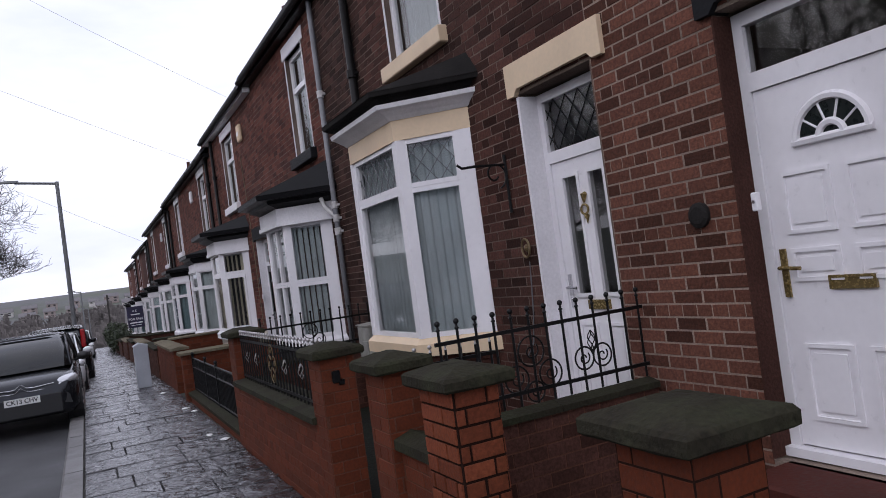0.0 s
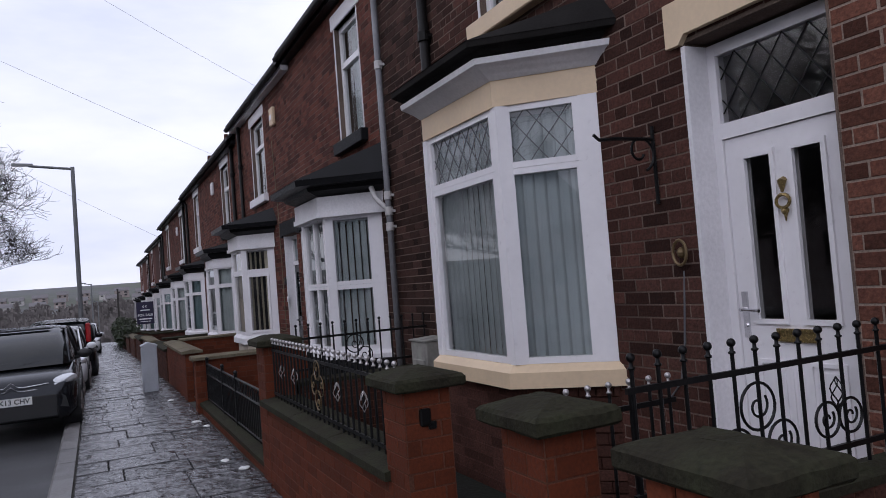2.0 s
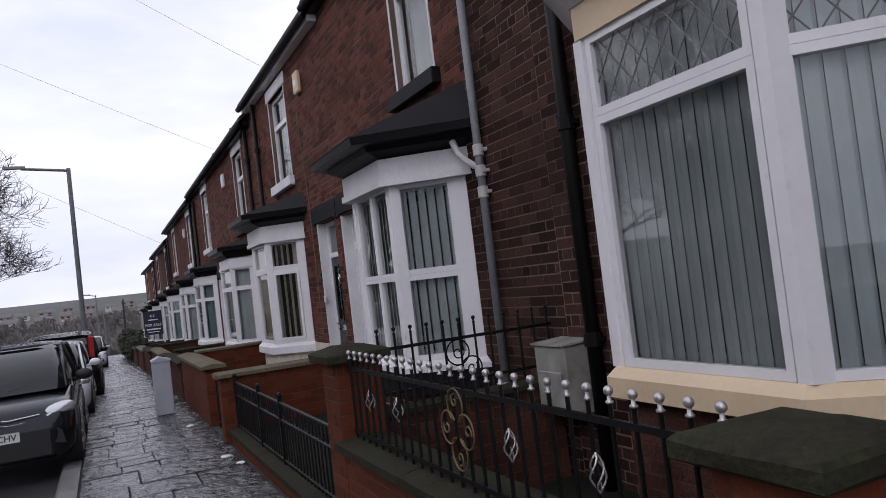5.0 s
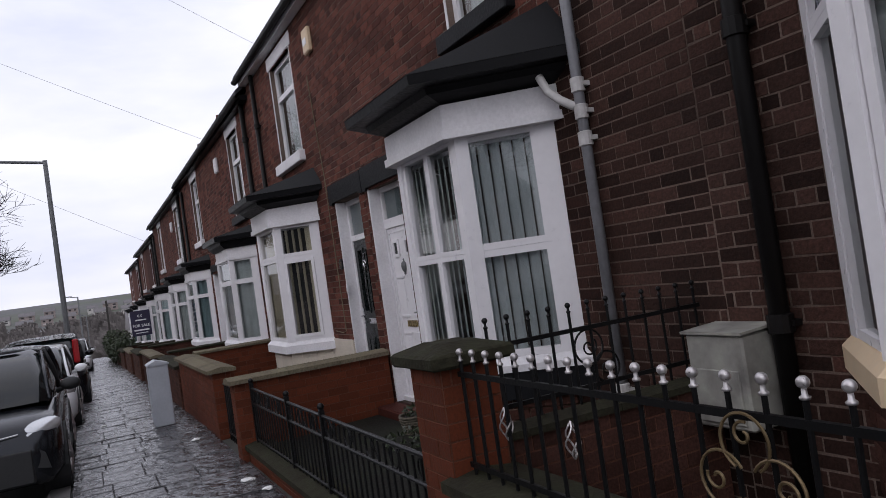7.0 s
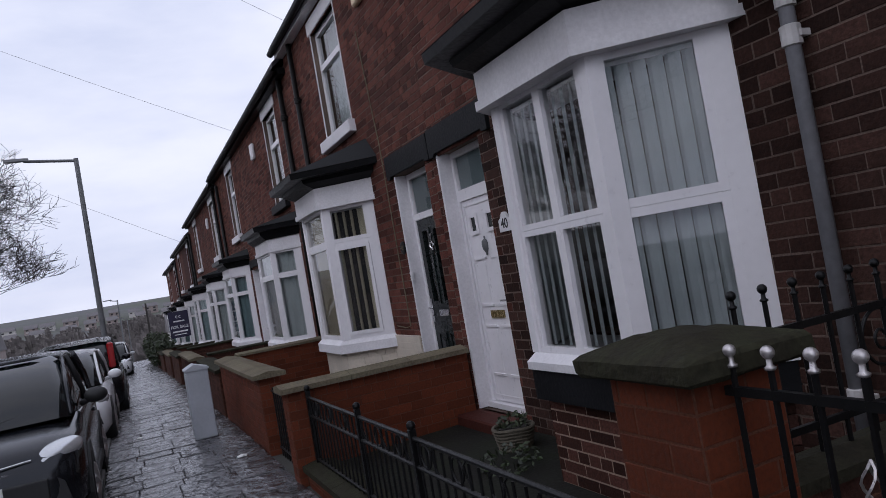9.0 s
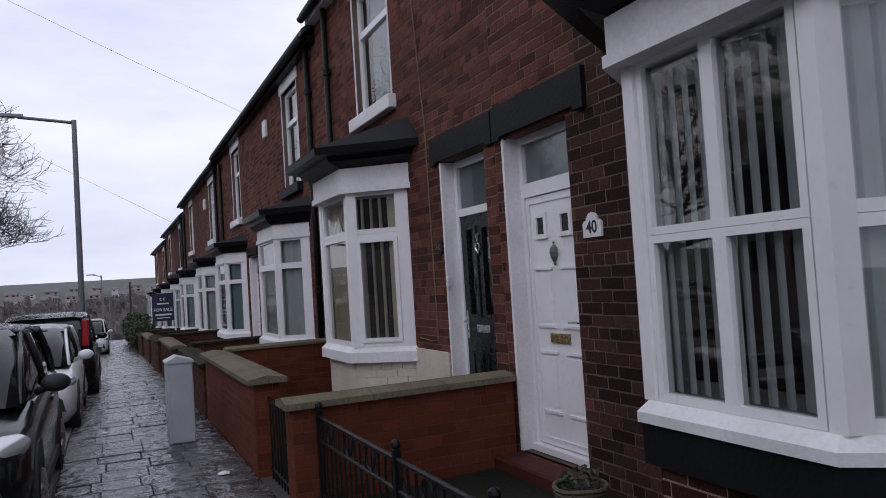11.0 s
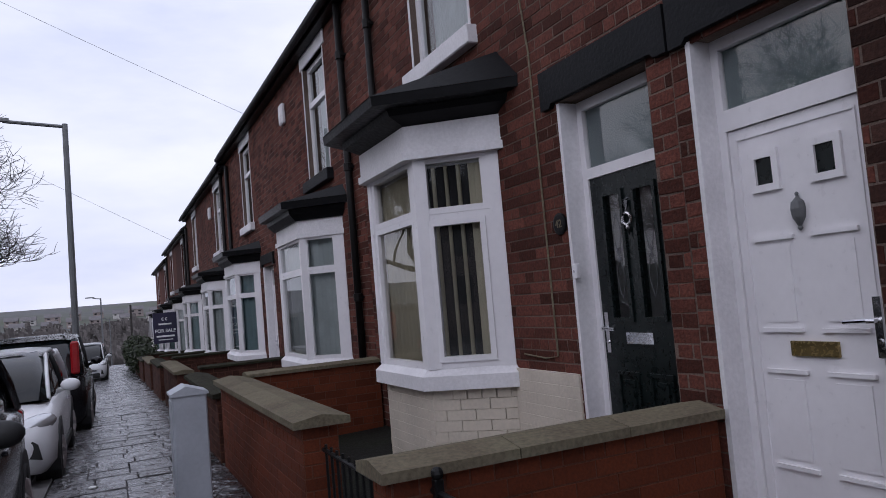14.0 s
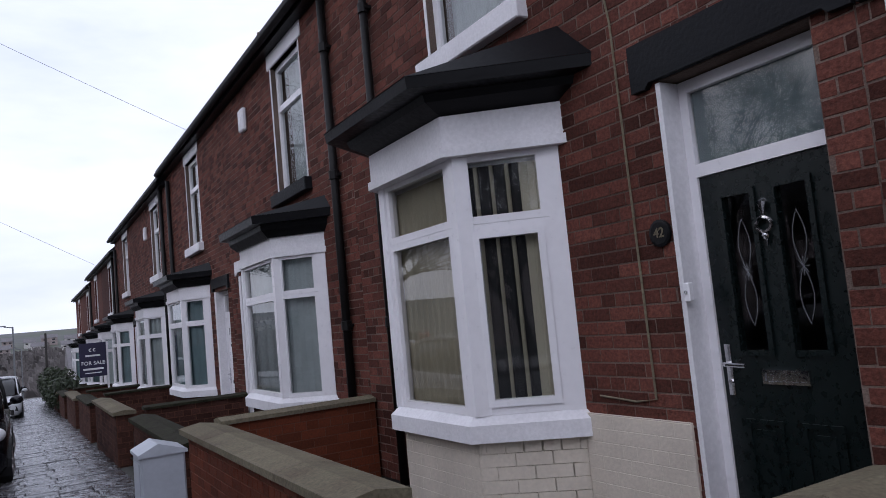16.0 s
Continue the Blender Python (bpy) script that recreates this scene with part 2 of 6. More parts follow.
NAVY = material("navy_sign_board", (0.02, 0.016, 0.05), 0.45, vary=0.05, scale=20, bump=0)
SIGN_WHITE = material("sign_white", (0.8, 0.8, 0.8), 0.5, vary=0.03, scale=20, bump=0)
WICKER = material("dull_wicker", (0.11, 0.095, 0.07), 0.9, vary=0.3, scale=60, bump=0.5)
CABLE = material("black_cable", (0.12, 0.12, 0.125), 0.6, vary=0.1, scale=20, bump=0)


# ---- building helpers ----
def part(name, bm, mat, parent=None, label="", smooth=False):
    me = bpy.data.meshes.new(name)
    bm.normal_update()
    bm.to_mesh(me)
    bm.free()
    me.materials.append(mat)
    if smooth:
        me.shade_smooth()
    ob = new(name, me)
    ob.parent = parent
    if label:
        ob["label"] = label
    return ob


def thing(name, x, y, z, label, category, group="", kind=""):
    e = new(name)
    e.matrix_basis = pose(x, y, z)
    e.empty_display_size = 0.1
    return tagged(e, label, category, group, kind)


def attach(ob, parent):
    """Parents ob, built in world coordinates, to a thing that stands at its own place."""
    ob.parent = parent
    ob.matrix_parent_inverse = world_of(parent).inverted()
    return ob


def world_of(ob):
    m = ob.matrix_basis.copy()
    while ob.parent:
        m = ob.parent.matrix_basis @ ob.matrix_parent_inverse @ m
        ob = ob.parent
    return m


def piece_of(parent, name, bm, mat, label="", smooth=False):
    """A mesh in world coordinates, linked as a part of a thing or of a part."""
    return attach(part(name, bm, mat, None, label, smooth), parent)


HEX = ((0, 1, 3, 2), (4, 6, 7, 5), (0, 4, 5, 1), (2, 3, 7, 6), (0, 2, 6, 4), (1, 5, 7, 3))


def box(bm, x0, x1, y0, y1, z0, z1, m=None):
    v = [bm.verts.new((m @ Vector((x, y, z))) if m else (x, y, z)) for x in (x0, x1) for y in (y0, y1) for z in (z0, z1)]
    for f in HEX:
        bm.faces.new([v[i] for i in f])
    return v


def soft_box(bm, x0, x1, y0, y1, z0, z1, r=0.006, m=None):
    v = box(bm, x0, x1, y0, y1, z0, z1, m)
    edges = list({e for w in v for e in w.link_edges})
    bmesh.ops.bevel(bm, geom=edges, offset=r, segments=1, affect="EDGES")


def prism(bm, outline, z0, z1, grow=0.0):
    """An upright prism over a plan outline."""
    lower = [bm.verts.new((x, y, z0)) for x, y in outline]
    upper = [bm.verts.new((x, y, z1)) for x, y in outline]
    n = len(outline)
    bm.faces.new(lower[::-1])
    bm.faces.new(upper)
    for i in range(n):
        bm.faces.new((lower[i], lower[(i + 1) % n], upper[(i + 1) % n], upper[i]))
    return lower, upper


def loft(bm, rings, closed=True, cap=True):
    rows = [[bm.verts.new(p) for p in ring] for ring in rings]
    n = len(rows[0])
    for a, b in zip(rows, rows[1:]):
        for i in range(n if closed else n - 1):
            j = (i + 1) % n
            bm.faces.new((a[i], a[j], b[j], b[i]))
    if cap:
        bm.faces.new(rows[0][::-1])
        bm.faces.new(rows[-1])
    return rows


def tube(bm, points, radii, sides=8, cap=True):
    """A round tube through points."""
    pts = [Vector(p) for p in points]
    if not hasattr(radii, "__len__"):
        radii = [radii] * len(pts)
    rings = []
    side = None
    for i, p in enumerate(pts):
        d = (pts[min(i + 1, len(pts) - 1)] - pts[max(i - 1, 0)]).normalized()
        if side is None:
            side = d.orthogonal().normalized()
        else:
            side = (side - d * side.dot(d))
            side = side.normalized() if side.length > 1e-6 else d.orthogonal().normalized()
        up = d.cross(side)
        rings.append([p + radii[i] * (math.cos(2 * math.pi * k / sides) * side + math.sin(2 * math.pi * k / sides) * up) for k in range(sides)])
    loft(bm, rings, cap=cap)


def ball(bm, x, y, z, r, u=8, v=6):
    bmesh.ops.create_uvsphere(bm, u_segments=u, v_segments=v, radius=r, matrix=Matrix.Translation((x, y, z)))


def arc(cx, cy, r, a0, a1, n=14):
    return [(cx + r * math.cos(radians(a0 + (a1 - a0) * i / n)), cy + r * math.sin(radians(a0 + (a1 - a0) * i / n))) for i in range(n + 1)]


def pierced(bm, x0, x1, y0, y1, z0, z1, holes):
    """An upright slab in a plane of constant x with rectangular holes (y0, y1, z0, z1)."""
    ys = sorted({y0, y1, *[min(max(h[i], y0), y1) for h in holes for i in (0, 1)]})
    zs = sorted({z0, z1, *[min(max(h[i], z0), z1) for h in holes for i in (2, 3)]})
    solid = {}
    for i in range(len(ys) - 1):
        for j in range(len(zs) - 1):
            cy, cz = (ys[i] + ys[i + 1]) / 2, (zs[j] + zs[j + 1]) / 2
            solid[i, j] = not any(h[0] < cy < h[1] and h[2] < cz < h[3] for h in holes)
    cache = {}

    def vert(x, i, j):
        if (x, i, j) not in cache:
            cache[x, i, j] = bm.verts.new((x, ys[i], zs[j]))
        return cache[x, i, j]

    for (i, j), full in solid.items():
        if not full:
            continue
        bm.faces.new([vert(x0, a, b) for a, b in ((i, j), (i, j + 1), (i + 1, j + 1), (i + 1, j))])
        bm.faces.new([vert(x1, a, b) for a, b in ((i, j), (i + 1, j), (i + 1, j + 1), (i, j + 1))])
        for di, dj, ends in ((-1, 0, ((i, j), (i, j + 1))), (1, 0, ((i + 1, j + 1), (i + 1, j))), (0, -1, ((i + 1, j), (i, j))), (0, 1, ((i, j + 1), (i + 1, j + 1)))):
            if not solid.get((i + di, j + dj)):
                (a, b), (c, d) = ends
                bm.faces.new((vert(x0, a, b), vert(x1, a, b), vert(x1, c, d), vert(x0, c, d)))


# ---- the lie of the land ----
def gz(y):
    """Height of the pavement, which falls along the street."""
    return 0.05 - 0.004 * y if y < 18 else -0.022 - 0.028 * (y - 18) if y < 70 else -1.478 - 0.05 * (y - 70)


FRONT = 3.24          # face of the terrace
WALL_X = 1.46         # street face of the garden walls


# ---- ground, road, pavement ----
def strip(bm, x0, x1, y0, y1, step, dz0, dz1, thick=0.0, rise=gz):
    n = max(1, round((y1 - y0) / step))
    rows = []
    for i in range(n + 1):
        y = y0 + (y1 - y0) * i / n
        rows.append([bm.verts.new((x0, y, rise(y) + dz0)), bm.verts.new((x1, y, rise(y) + dz1))])
    for a, b in zip(rows, rows[1:]):
        bm.faces.new((a[0], a[1], b[1], b[0]))


bm = bmesh.new()
for xa, xb, da, db in ((-7.4, -3.9, -0.14, -0.08), (-3.9, -0.43, -0.08, -0.12)):
    strip(bm, xa, xb, -40, 190, 3, da, db)
tagged(part("road", bm, ASPHALT), "damp dark asphalt road with a slight camber", "road", kind="structure")
bm = bmesh.new()
strip(bm, -0.43, 1.9, -40, 120, 2, -0.03, -0.03)
pavement = tagged(part("pavement", bm, FLAG_BED), "wet pavement of worn grey stone flags", "pavement", kind="structure")
bm = bmesh.new()
strip(bm, -0.43, -0.43, -40, 120, 2, -0.3, -0.03)
kerb_line = tagged(part("kerb", bm, KERB), "pale concrete kerb beside the pavement", "kerb", kind="structure")
bm = bmesh.new()
strip(bm, -10.5, -7.4, -40, 120, 2, -0.02, -0.02)
strip(bm, -7.4, -7.4, -40, 120, 2, -0.02, -0.2)
tagged(part("pavement_far", bm, KERB), "pavement across the road", "pavement", kind="structure")
bm = bmesh.new()
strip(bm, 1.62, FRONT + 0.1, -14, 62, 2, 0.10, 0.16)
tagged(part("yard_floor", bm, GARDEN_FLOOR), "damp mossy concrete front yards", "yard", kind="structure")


# ---- terraced houses ----
def seg_box(bm, P, Q, u0, u1, v0, v1, z0, z1):
    """A box along the plan line P to Q: u along it, v to its outer (street) side."""
    P, Q = Vector(P), Vector(Q)
    d = (Q - P).normalized()
    n = Vector((-d.y, d.x))
    v = [bm.verts.new((*(P + d * u + n * w), z)) for u in (u0, u1) for w in (v0, v1) for z in (z0, z1)]
    for f in HEX:
        bm.faces.new([v[i] for i in f])


def seg_point(P, Q, u, v, z):
    P, Q = Vector(P), Vector(Q)
    d = (Q - P).normalized()
    n = Vector((-d.y, d.x))
    return (*(P + d * u + n * v), z)


def pane(parent, P, Q, u0, u1, z0, z1, depth=-0.03, mat=None):
    bm = bmesh.new()
    bm.faces.new([bm.verts.new(seg_point(P, Q, u, depth, z)) for u, z in ((u0, z0), (u0, z1), (u1, z1), (u1, z0))])
    ob = piece_of(parent, "pane", bm, mat or GLASS)
    ob.visible_shadow = False
    return ob


def frame_bars(bm, P, Q, u0, u1, z0, z1, w, v0=-0.06, v1=0.0):
    """Four bars round a light."""
    seg_box(bm, P, Q, u0, u0 + w, v0, v1, z0, z1)
    seg_box(bm, P, Q, u1 - w, u1, v0, v1, z0, z1)
    seg_box(bm, P, Q, u0 + w, u1 - w, v0, v1, z0, z0 + w)
    seg_box(bm, P, Q, u0 + w, u1 - w, v0, v1, z1 - w, z1)


def lead_lattice(bm, P, Q, u0, u1, z0, z1, step=0.16, v=-0.028):
    """Diamond leading over a light."""
    w, h = u1 - u0, z1 - z0
    rise = 1.25
    for sign in (1, -1):
        c = -h / rise
        while c < w + h / rise:
            ends = []
            for k in range(43):
                z = h * k / 40
                u = c + (z / rise if sign > 0 else (h - z) / rise)
                if 0 <= u <= w:
                    ends.append((u, z))
            if len(ends) > 1:
                a, b = ends[0], ends[-1]
                tube(bm, [seg_point(P, Q, u0 + a[0], v, z0 + a[1]), seg_point(P, Q, u0 + b[0], v, z0 + b[1])], 0.004, 4)
            c += step


SLATS = {}


def blind(P, Q, u0, u1, z0, z1, mat, step=0.085, turn=30, back=-0.10, label="pale vertical slat blind behind the bay window", alt=None):
    """Vertical slats hanging behind a light, each of its own."""
    mid = seg_point(P, Q, (u0 + u1) / 2, back, z1)
    b = thing("vertical_blind", *mid, label, "blind", "window blinds")
    bm = bmesh.new()
    seg_box(bm, P, Q, u0, u1, back - 0.02, back + 0.02, z1 - 0.03, z1)
    piece_of(b, "headrail", bm, WHITE)
    d = (Vector(Q) - Vector(P)).normalized()
    ang = math.degrees(math.atan2(d.y, d.x)) + turn
    key = (mat.name, round(z1 - z0, 3))
    n = int((u1 - u0) / step)
    for i in range(n):
        m = mat if not alt or i < n * alt[1] or i % 2 else alt[0]
        key = (m.name, round(z1 - z0, 3))
        if key not in SLATS:
            bm = bmesh.new()
            rings = []
            for z in (-(z1 - z0), -0.03):
                rings.append([(-0.044, 0.0, z), (-0.02, 0.013, z), (0.02, 0.013, z), (0.044, 0.0, z), (0.02, 0.011, z), (-0.02, 0.011, z)])
            loft(bm, rings)
            me = bpy.data.meshes.new("slat")
            bm.to_mesh(me)
            bm.free()
            me.materials.append(m)
            SLATS[key] = me
        s = new("slat", SLATS[key])
        s.matrix_basis = pose(*seg_point(P, Q, u0 + step * (i + 0.5), back, z1), 0, 0, ang + random.uniform(-3, 3) + (72 if alt and i >= n * alt[1] and i % 2 else 0))
        attach(s, b)
    return b


def bay_window(house, near, nf, ff, far, xf, base, sill, head, frieze, roof, top, style):
    """A canted bay: base, sill, frame, panes, frieze and lean-to roof."""
    plan = [(FRONT, near), (xf, nf), (xf, ff), (FRONT, far)]

    def grown(g, back=0.02):
        return [(FRONT + back, near - g * 1.1), (xf - g, nf - g * 0.45), (xf - g, ff + g * 0.45), (FRONT + back, far + g * 1.1)]

    bm = bmesh.new()
    prism(bm, grown(-0.02, 0.1), base, sill - style["sill_h"])
    lower = style["lower"]
    bay = piece_of(house, "bay_window", bm, style["base_mat"], style.get("label", ""))
    if style.get("bricks") is not None:
        style["bricks"].append((plan, base, sill - style["sill_h"] - lower, bay))
    if lower:
        bm = bmesh.new()
        prism(bm, grown(0.05), sill - style["sill_h"] - lower, sill - style["sill_h"])
        piece_of(bay, "stone_sill", bm, style["lower_mat"])
    bm = bmesh.new()
    prism(bm, grown(style["sill_out"]), sill - style["sill_h"], sill - 0.05)
    lo = [bm.verts.new((*p, sill - 0.05)) for p in grown(style["sill_out"])]
    hi = [bm.verts.new((*p, sill)) for p in grown(0.015)]
    for i in range(4):
        bm.faces.new((lo[i], lo[(i + 1) % 4], hi[(i + 1) % 4], hi[i]))
    bm.faces.new(hi)
    piece_of(bay, "sill", bm, style["sill_mat"])
    # frame
    bm = bmesh.new()
    post = style.get("post", 0.075)
    for i, (x, y) in enumerate(plan):
        if 0 < i < 3:
            a, b = (x + 0.07, y - post if i == 1 else y - post * 0.6), (x + 0.07, y + post * 0.6 if i == 1 else y + post)
            prism(bm, [(x - 0.012, y - post * 0.55), (x - 0.012, y + post * 0.55), (x + 0.08, y + post * 1.1), (x + 0.08, y - post * 1.1)], sill, head)
    panes, lead = [], bmesh.new()
    for s, (P, Q) in enumerate(zip(plan, plan[1:])):
        L = (Vector(Q) - Vector(P)).length
        u0, u1 = (0.0 if s == 0 else post * 0.5), (L if s == 2 else L - post * 0.5)
        w = style.get("bar", 0.06)
        edge = style.get("edge", 0.12)
        a, b = u0 + (edge if s == 0 else 0.02), u1 - (edge if s == 2 else 0.02)
        if s == 0:
            seg_box(bm, P, Q, u0, a, -0.1, 0.004, sill, head)
        if s == 2:
            seg_box(bm, P, Q, b, u1, -0.1, 0.004, sill, head)
        cols = style["cols"] if s == 1 else 1
        tr = style["transom"]
        step = (b - a) / cols
        for c in range(cols):
            for z0, z1, upper in ((sill, tr, False), (tr, head, True)):
                ca, cb = a + c * step, a + (c + 1) * step
                ww = w * (0.75 if cols > 1 else 1.0)
                frame_bars(bm, P, Q, ca, cb, z0 + 0.002, z1, ww)
                if s == 0 and style.get("casement") and not upper:
                    frame_bars(bm, P, Q, ca + ww - 0.01, cb - ww + 0.01, z0 + ww, z1 - ww, 0.045, -0.05, 0.016)
                    ww += 0.035
                panes.append((P, Q, ca + ww, cb - ww, z0 + ww, z1 - ww))
                if upper and style.get("leaded"):
                    lead_lattice(lead, P, Q, ca + ww, cb - ww, z0 + ww, z1 - ww)
    piece_of(bay, "frame", bm, WHITE)
    for p in panes:
        pane(bay, *p)
    if style.get("leaded"):
        piece_of(bay, "leading", lead, PIPE_GREY)["kind"] = "stuff"
    else:
        lead.free()
    # frieze, moulding and roof
    bm = bmesh.new()
    prism(bm, grown(style.get("frieze_out", 0.02)), head, frieze)
    piece_of(bay, "frieze", bm, style["frieze_mat"])
    bm = bmesh.new()
    if style["mould"] > 0:
        prism(bm, grown(style.get("frieze_out", 0.02) + 0.022), head - 0.012, head + 0.05)
        piece_of(bay, "moulding", bm, style["frieze_mat"])
    else:
        rings = [[(*p, z) for p in grown(g)] for g, z in ((0.03, frieze - 0.002), (0.07, frieze + 0.03), (0.13, frieze + 0.07), (0.17, frieze + 0.09), (0.18, frieze + 0.13))]
        loft(bm, rings)
        piece_of(bay, "cornice", bm, WHITE_PAINT)
        frieze = frieze + 0.13
    bm = bmesh.new()
    o = style["over"]
    rings = [[(*p, z) for p in grown(g)] for g, z in ((0.05, frieze), (o * 0.55, frieze + (roof - frieze) * 0.35), (o * 0.6, frieze + (roof - frieze) * 0.6), (o, frieze + (roof - frieze) * 0.62), (o + 0.01, roof))]
    loft(bm, rings)
    edge_ring = [bm.verts.new((*p, roof)) for p in grown(o + 0.015)]
    ridge = [bm.verts.new((FRONT + 0.02, near - 0.12, top)), bm.verts.new((FRONT + 0.02, far + 0.12, top))]
    bm.faces.new((edge_ring[0], edge_ring[1], ridge[0]))
    bm.faces.new((edge_ring[1], edge_ring[2], ridge[1], ridge[0]))
    bm.faces.new((edge_ring[2], edge_ring[3], ridge[1]))
    piece_of(bay, "bay_roof", bm, style["roof_mat"])
    # glazing-bar tops and blinds
    for s, (P, Q) in enumerate(zip(plan, plan[1:])):
        L = (Vector(Q) - Vector(P)).length
        bl = style.get("blinds", {}).get(s)
        if bl:
            mat, step, turn, alt = bl
            blind(P, Q, 0.06, L - 0.035, sill + 0.04, head - 0.04, mat, step, turn, label=style.get("blind_label", "pale vertical slat blind behind the bay window"), alt=alt)
    return plan


def sash(house, y0, y1, z0, z1, sill_mat, lintel_mat, curtain=None, surround=None):
    """An upper window: reveal, frame with a top light, panes and sill."""
    P, Q = (FRONT + 0.07, y0), (FRONT + 0.07, y1)
    L = y1 - y0
    bm = bmesh.new()
    frame_bars(bm, P, Q, 0, L, z0, z1, 0.07)
    t = z0 + (z1 - z0) * 0.66
    seg_box(bm, P, Q, 0.07, L - 0.07, -0.05, 0.01, t - 0.04, t + 0.04)
    win = piece_of(house, "window", bm, WHITE, "white plastic upper window")
    pane(win, P, Q, 0.07, L - 0.07, z0 + 0.07, t - 0.04)
    pane(win, P, Q, 0.07, L - 0.07, t + 0.04, z1 - 0.07)
    bm = bmesh.new()
    soft_box(bm, FRONT - 0.09, FRONT + 0.1, y0 - 0.12, y1 + 0.12, z0 - 0.16, z0, 0.01)
    piece_of(win, "sill", bm, sill_mat)
    bm = bmesh.new()
    soft_box(bm, FRONT - 0.012, FRONT + 0.1, y0 - 0.12, y1 + 0.12, z1, z1 + 0.2, 0.008)
    piece_of(win, "lintel", bm, lintel_mat)
    if surround:
        for a, b in ((y0 - 0.03, y0 - 0.002), (y1 + 0.002, y1 + 0.03)):
            bm = bmesh.new()
            box(bm, FRONT - 0.004, FRONT + 0.07, a, b, z0, z1)
            piece_of(win, "reveal", bm, surround)
    bm = bmesh.new()
    n = 24
    rows = [[bm.verts.new((FRONT + 0.24 + 0.02 * math.sin(i * 1.9), y0 + L * i / n, z)) for i in range(n + 1)] for z in (z0, z1)]
    for i in range(n):
        bm.faces.new((rows[0][i], rows[0][i + 1], rows[1][i + 1], rows[1][i]))
    c = part("net_curtain", bm, curtain or NET)
    tagged(c, "pale net curtain hanging behind an upper window", "curtain", "window curtains")
    return win


def downpipe(y, z0, z1, mat, r=0.035, x=FRONT - 0.055, collars=(), label="downpipe on the brick wall", house=None, collar_mat=None):
    bm = bmesh.new()
    tube(bm, [(x, y, z0), (x, y, z1)], r, 12)
    p = piece_of(house, "downpipe", bm, mat, label, True) if house else tagged(part("downpipe", bm, mat, smooth=True), label, "downpipe", "downpipes")
    for z in collars:
        bm = bmesh.new()
        tube(bm, [(x, y, z - 0.05), (x, y, z - 0.045), (x, y, z + 0.045), (x, y, z + 0.05)], [r, r * 1.3, r * 1.3, r], 12)
        box(bm, x, FRONT + 0.002, y - r * 1.6, y + r * 1.6, z - 0.015, z + 0.015)
        piece_of(p, "collar", bm, collar_mat or mat)
    return p


def door_panel(bm, P, Q, u0, u1, z0, z1, v=0.0):
    """A raised moulding with a fielded middle."""
    frame_bars(bm, P, Q, u0, u1, z0, z1, 0.022, v - 0.002, v + 0.012)
    seg_box(bm, P, Q, u0 + 0.05, u1 - 0.05, v - 0.002, v + 0.008, z0 + 0.05, z1 - 0.05)


def handle(leaf, P, Q, u, z, mat, way=1):
    bm = bmesh.new()
    seg_box(bm, P, Q, u - 0.018, u + 0.018, 0.0, 0.012, z - 0.16, z + 0.10)
    tube(bm, [seg_point(P, Q, u, 0.01, z), seg_point(P, Q, u, 0.05, z), seg_point(P, Q, u + way * 0.02, 0.058, z), seg_point(P, Q, u + way * 0.13, 0.055, z - 0.005)], 0.011, 8)
    tube(bm, [seg_point(P, Q, u, 0.01, z - 0.09), seg_point(P, Q, u, 0.02, z - 0.09)], 0.012, 8)
    piece_of(leaf, "handle", bm, mat)


def letterbox(leaf, P, Q, u, z, mat, w=0.25, h=0.07):
    bm = bmesh.new()
    frame_bars(bm, P, Q, u - w / 2, u + w / 2, z - h / 2, z + h / 2, 0.014, 0.0, 0.016)
    seg_box(bm, P, Q, u - w / 2 + 0.014, u + w / 2 - 0.014, 0.0, 0.009, z - h / 2 + 0.014, z + h / 2 - 0.014)
    piece_of(leaf, "letterbox", bm, mat)


def knocker(leaf, P, Q, u, z, mat, s=1.0):
    bm = bmesh.new()
    q = lambda a, b, c: seg_point(P, Q, u + a * s, b, z + c * s)
    tube(bm, [q(0, 0.0, 0.085), q(0, 0.02, 0.08), q(0, 0.022, 0.03)], [0.016 * s, 0.02 * s, 0.006 * s], 8)
    loop = [q(0.035 * math.sin(radians(a)), 0.024, 0.03 * math.cos(radians(a)) - 0.01) for a in range(0, 361, 24)]
    tube(bm, loop, 0.008 * s, 6)
    tube(bm, [q(0, 0.0, -0.05), q(0, 0.022, -0.055), q(0, 0.03, -0.055)], [0.014 * s, 0.016 * s, 0.004], 8)
    tube(bm, [q(0, 0.01, -0.055), q(0, 0.012, -0.1)], [0.012 * s, 0.003], 6)
    piece_of(leaf, "knocker", bm, mat)


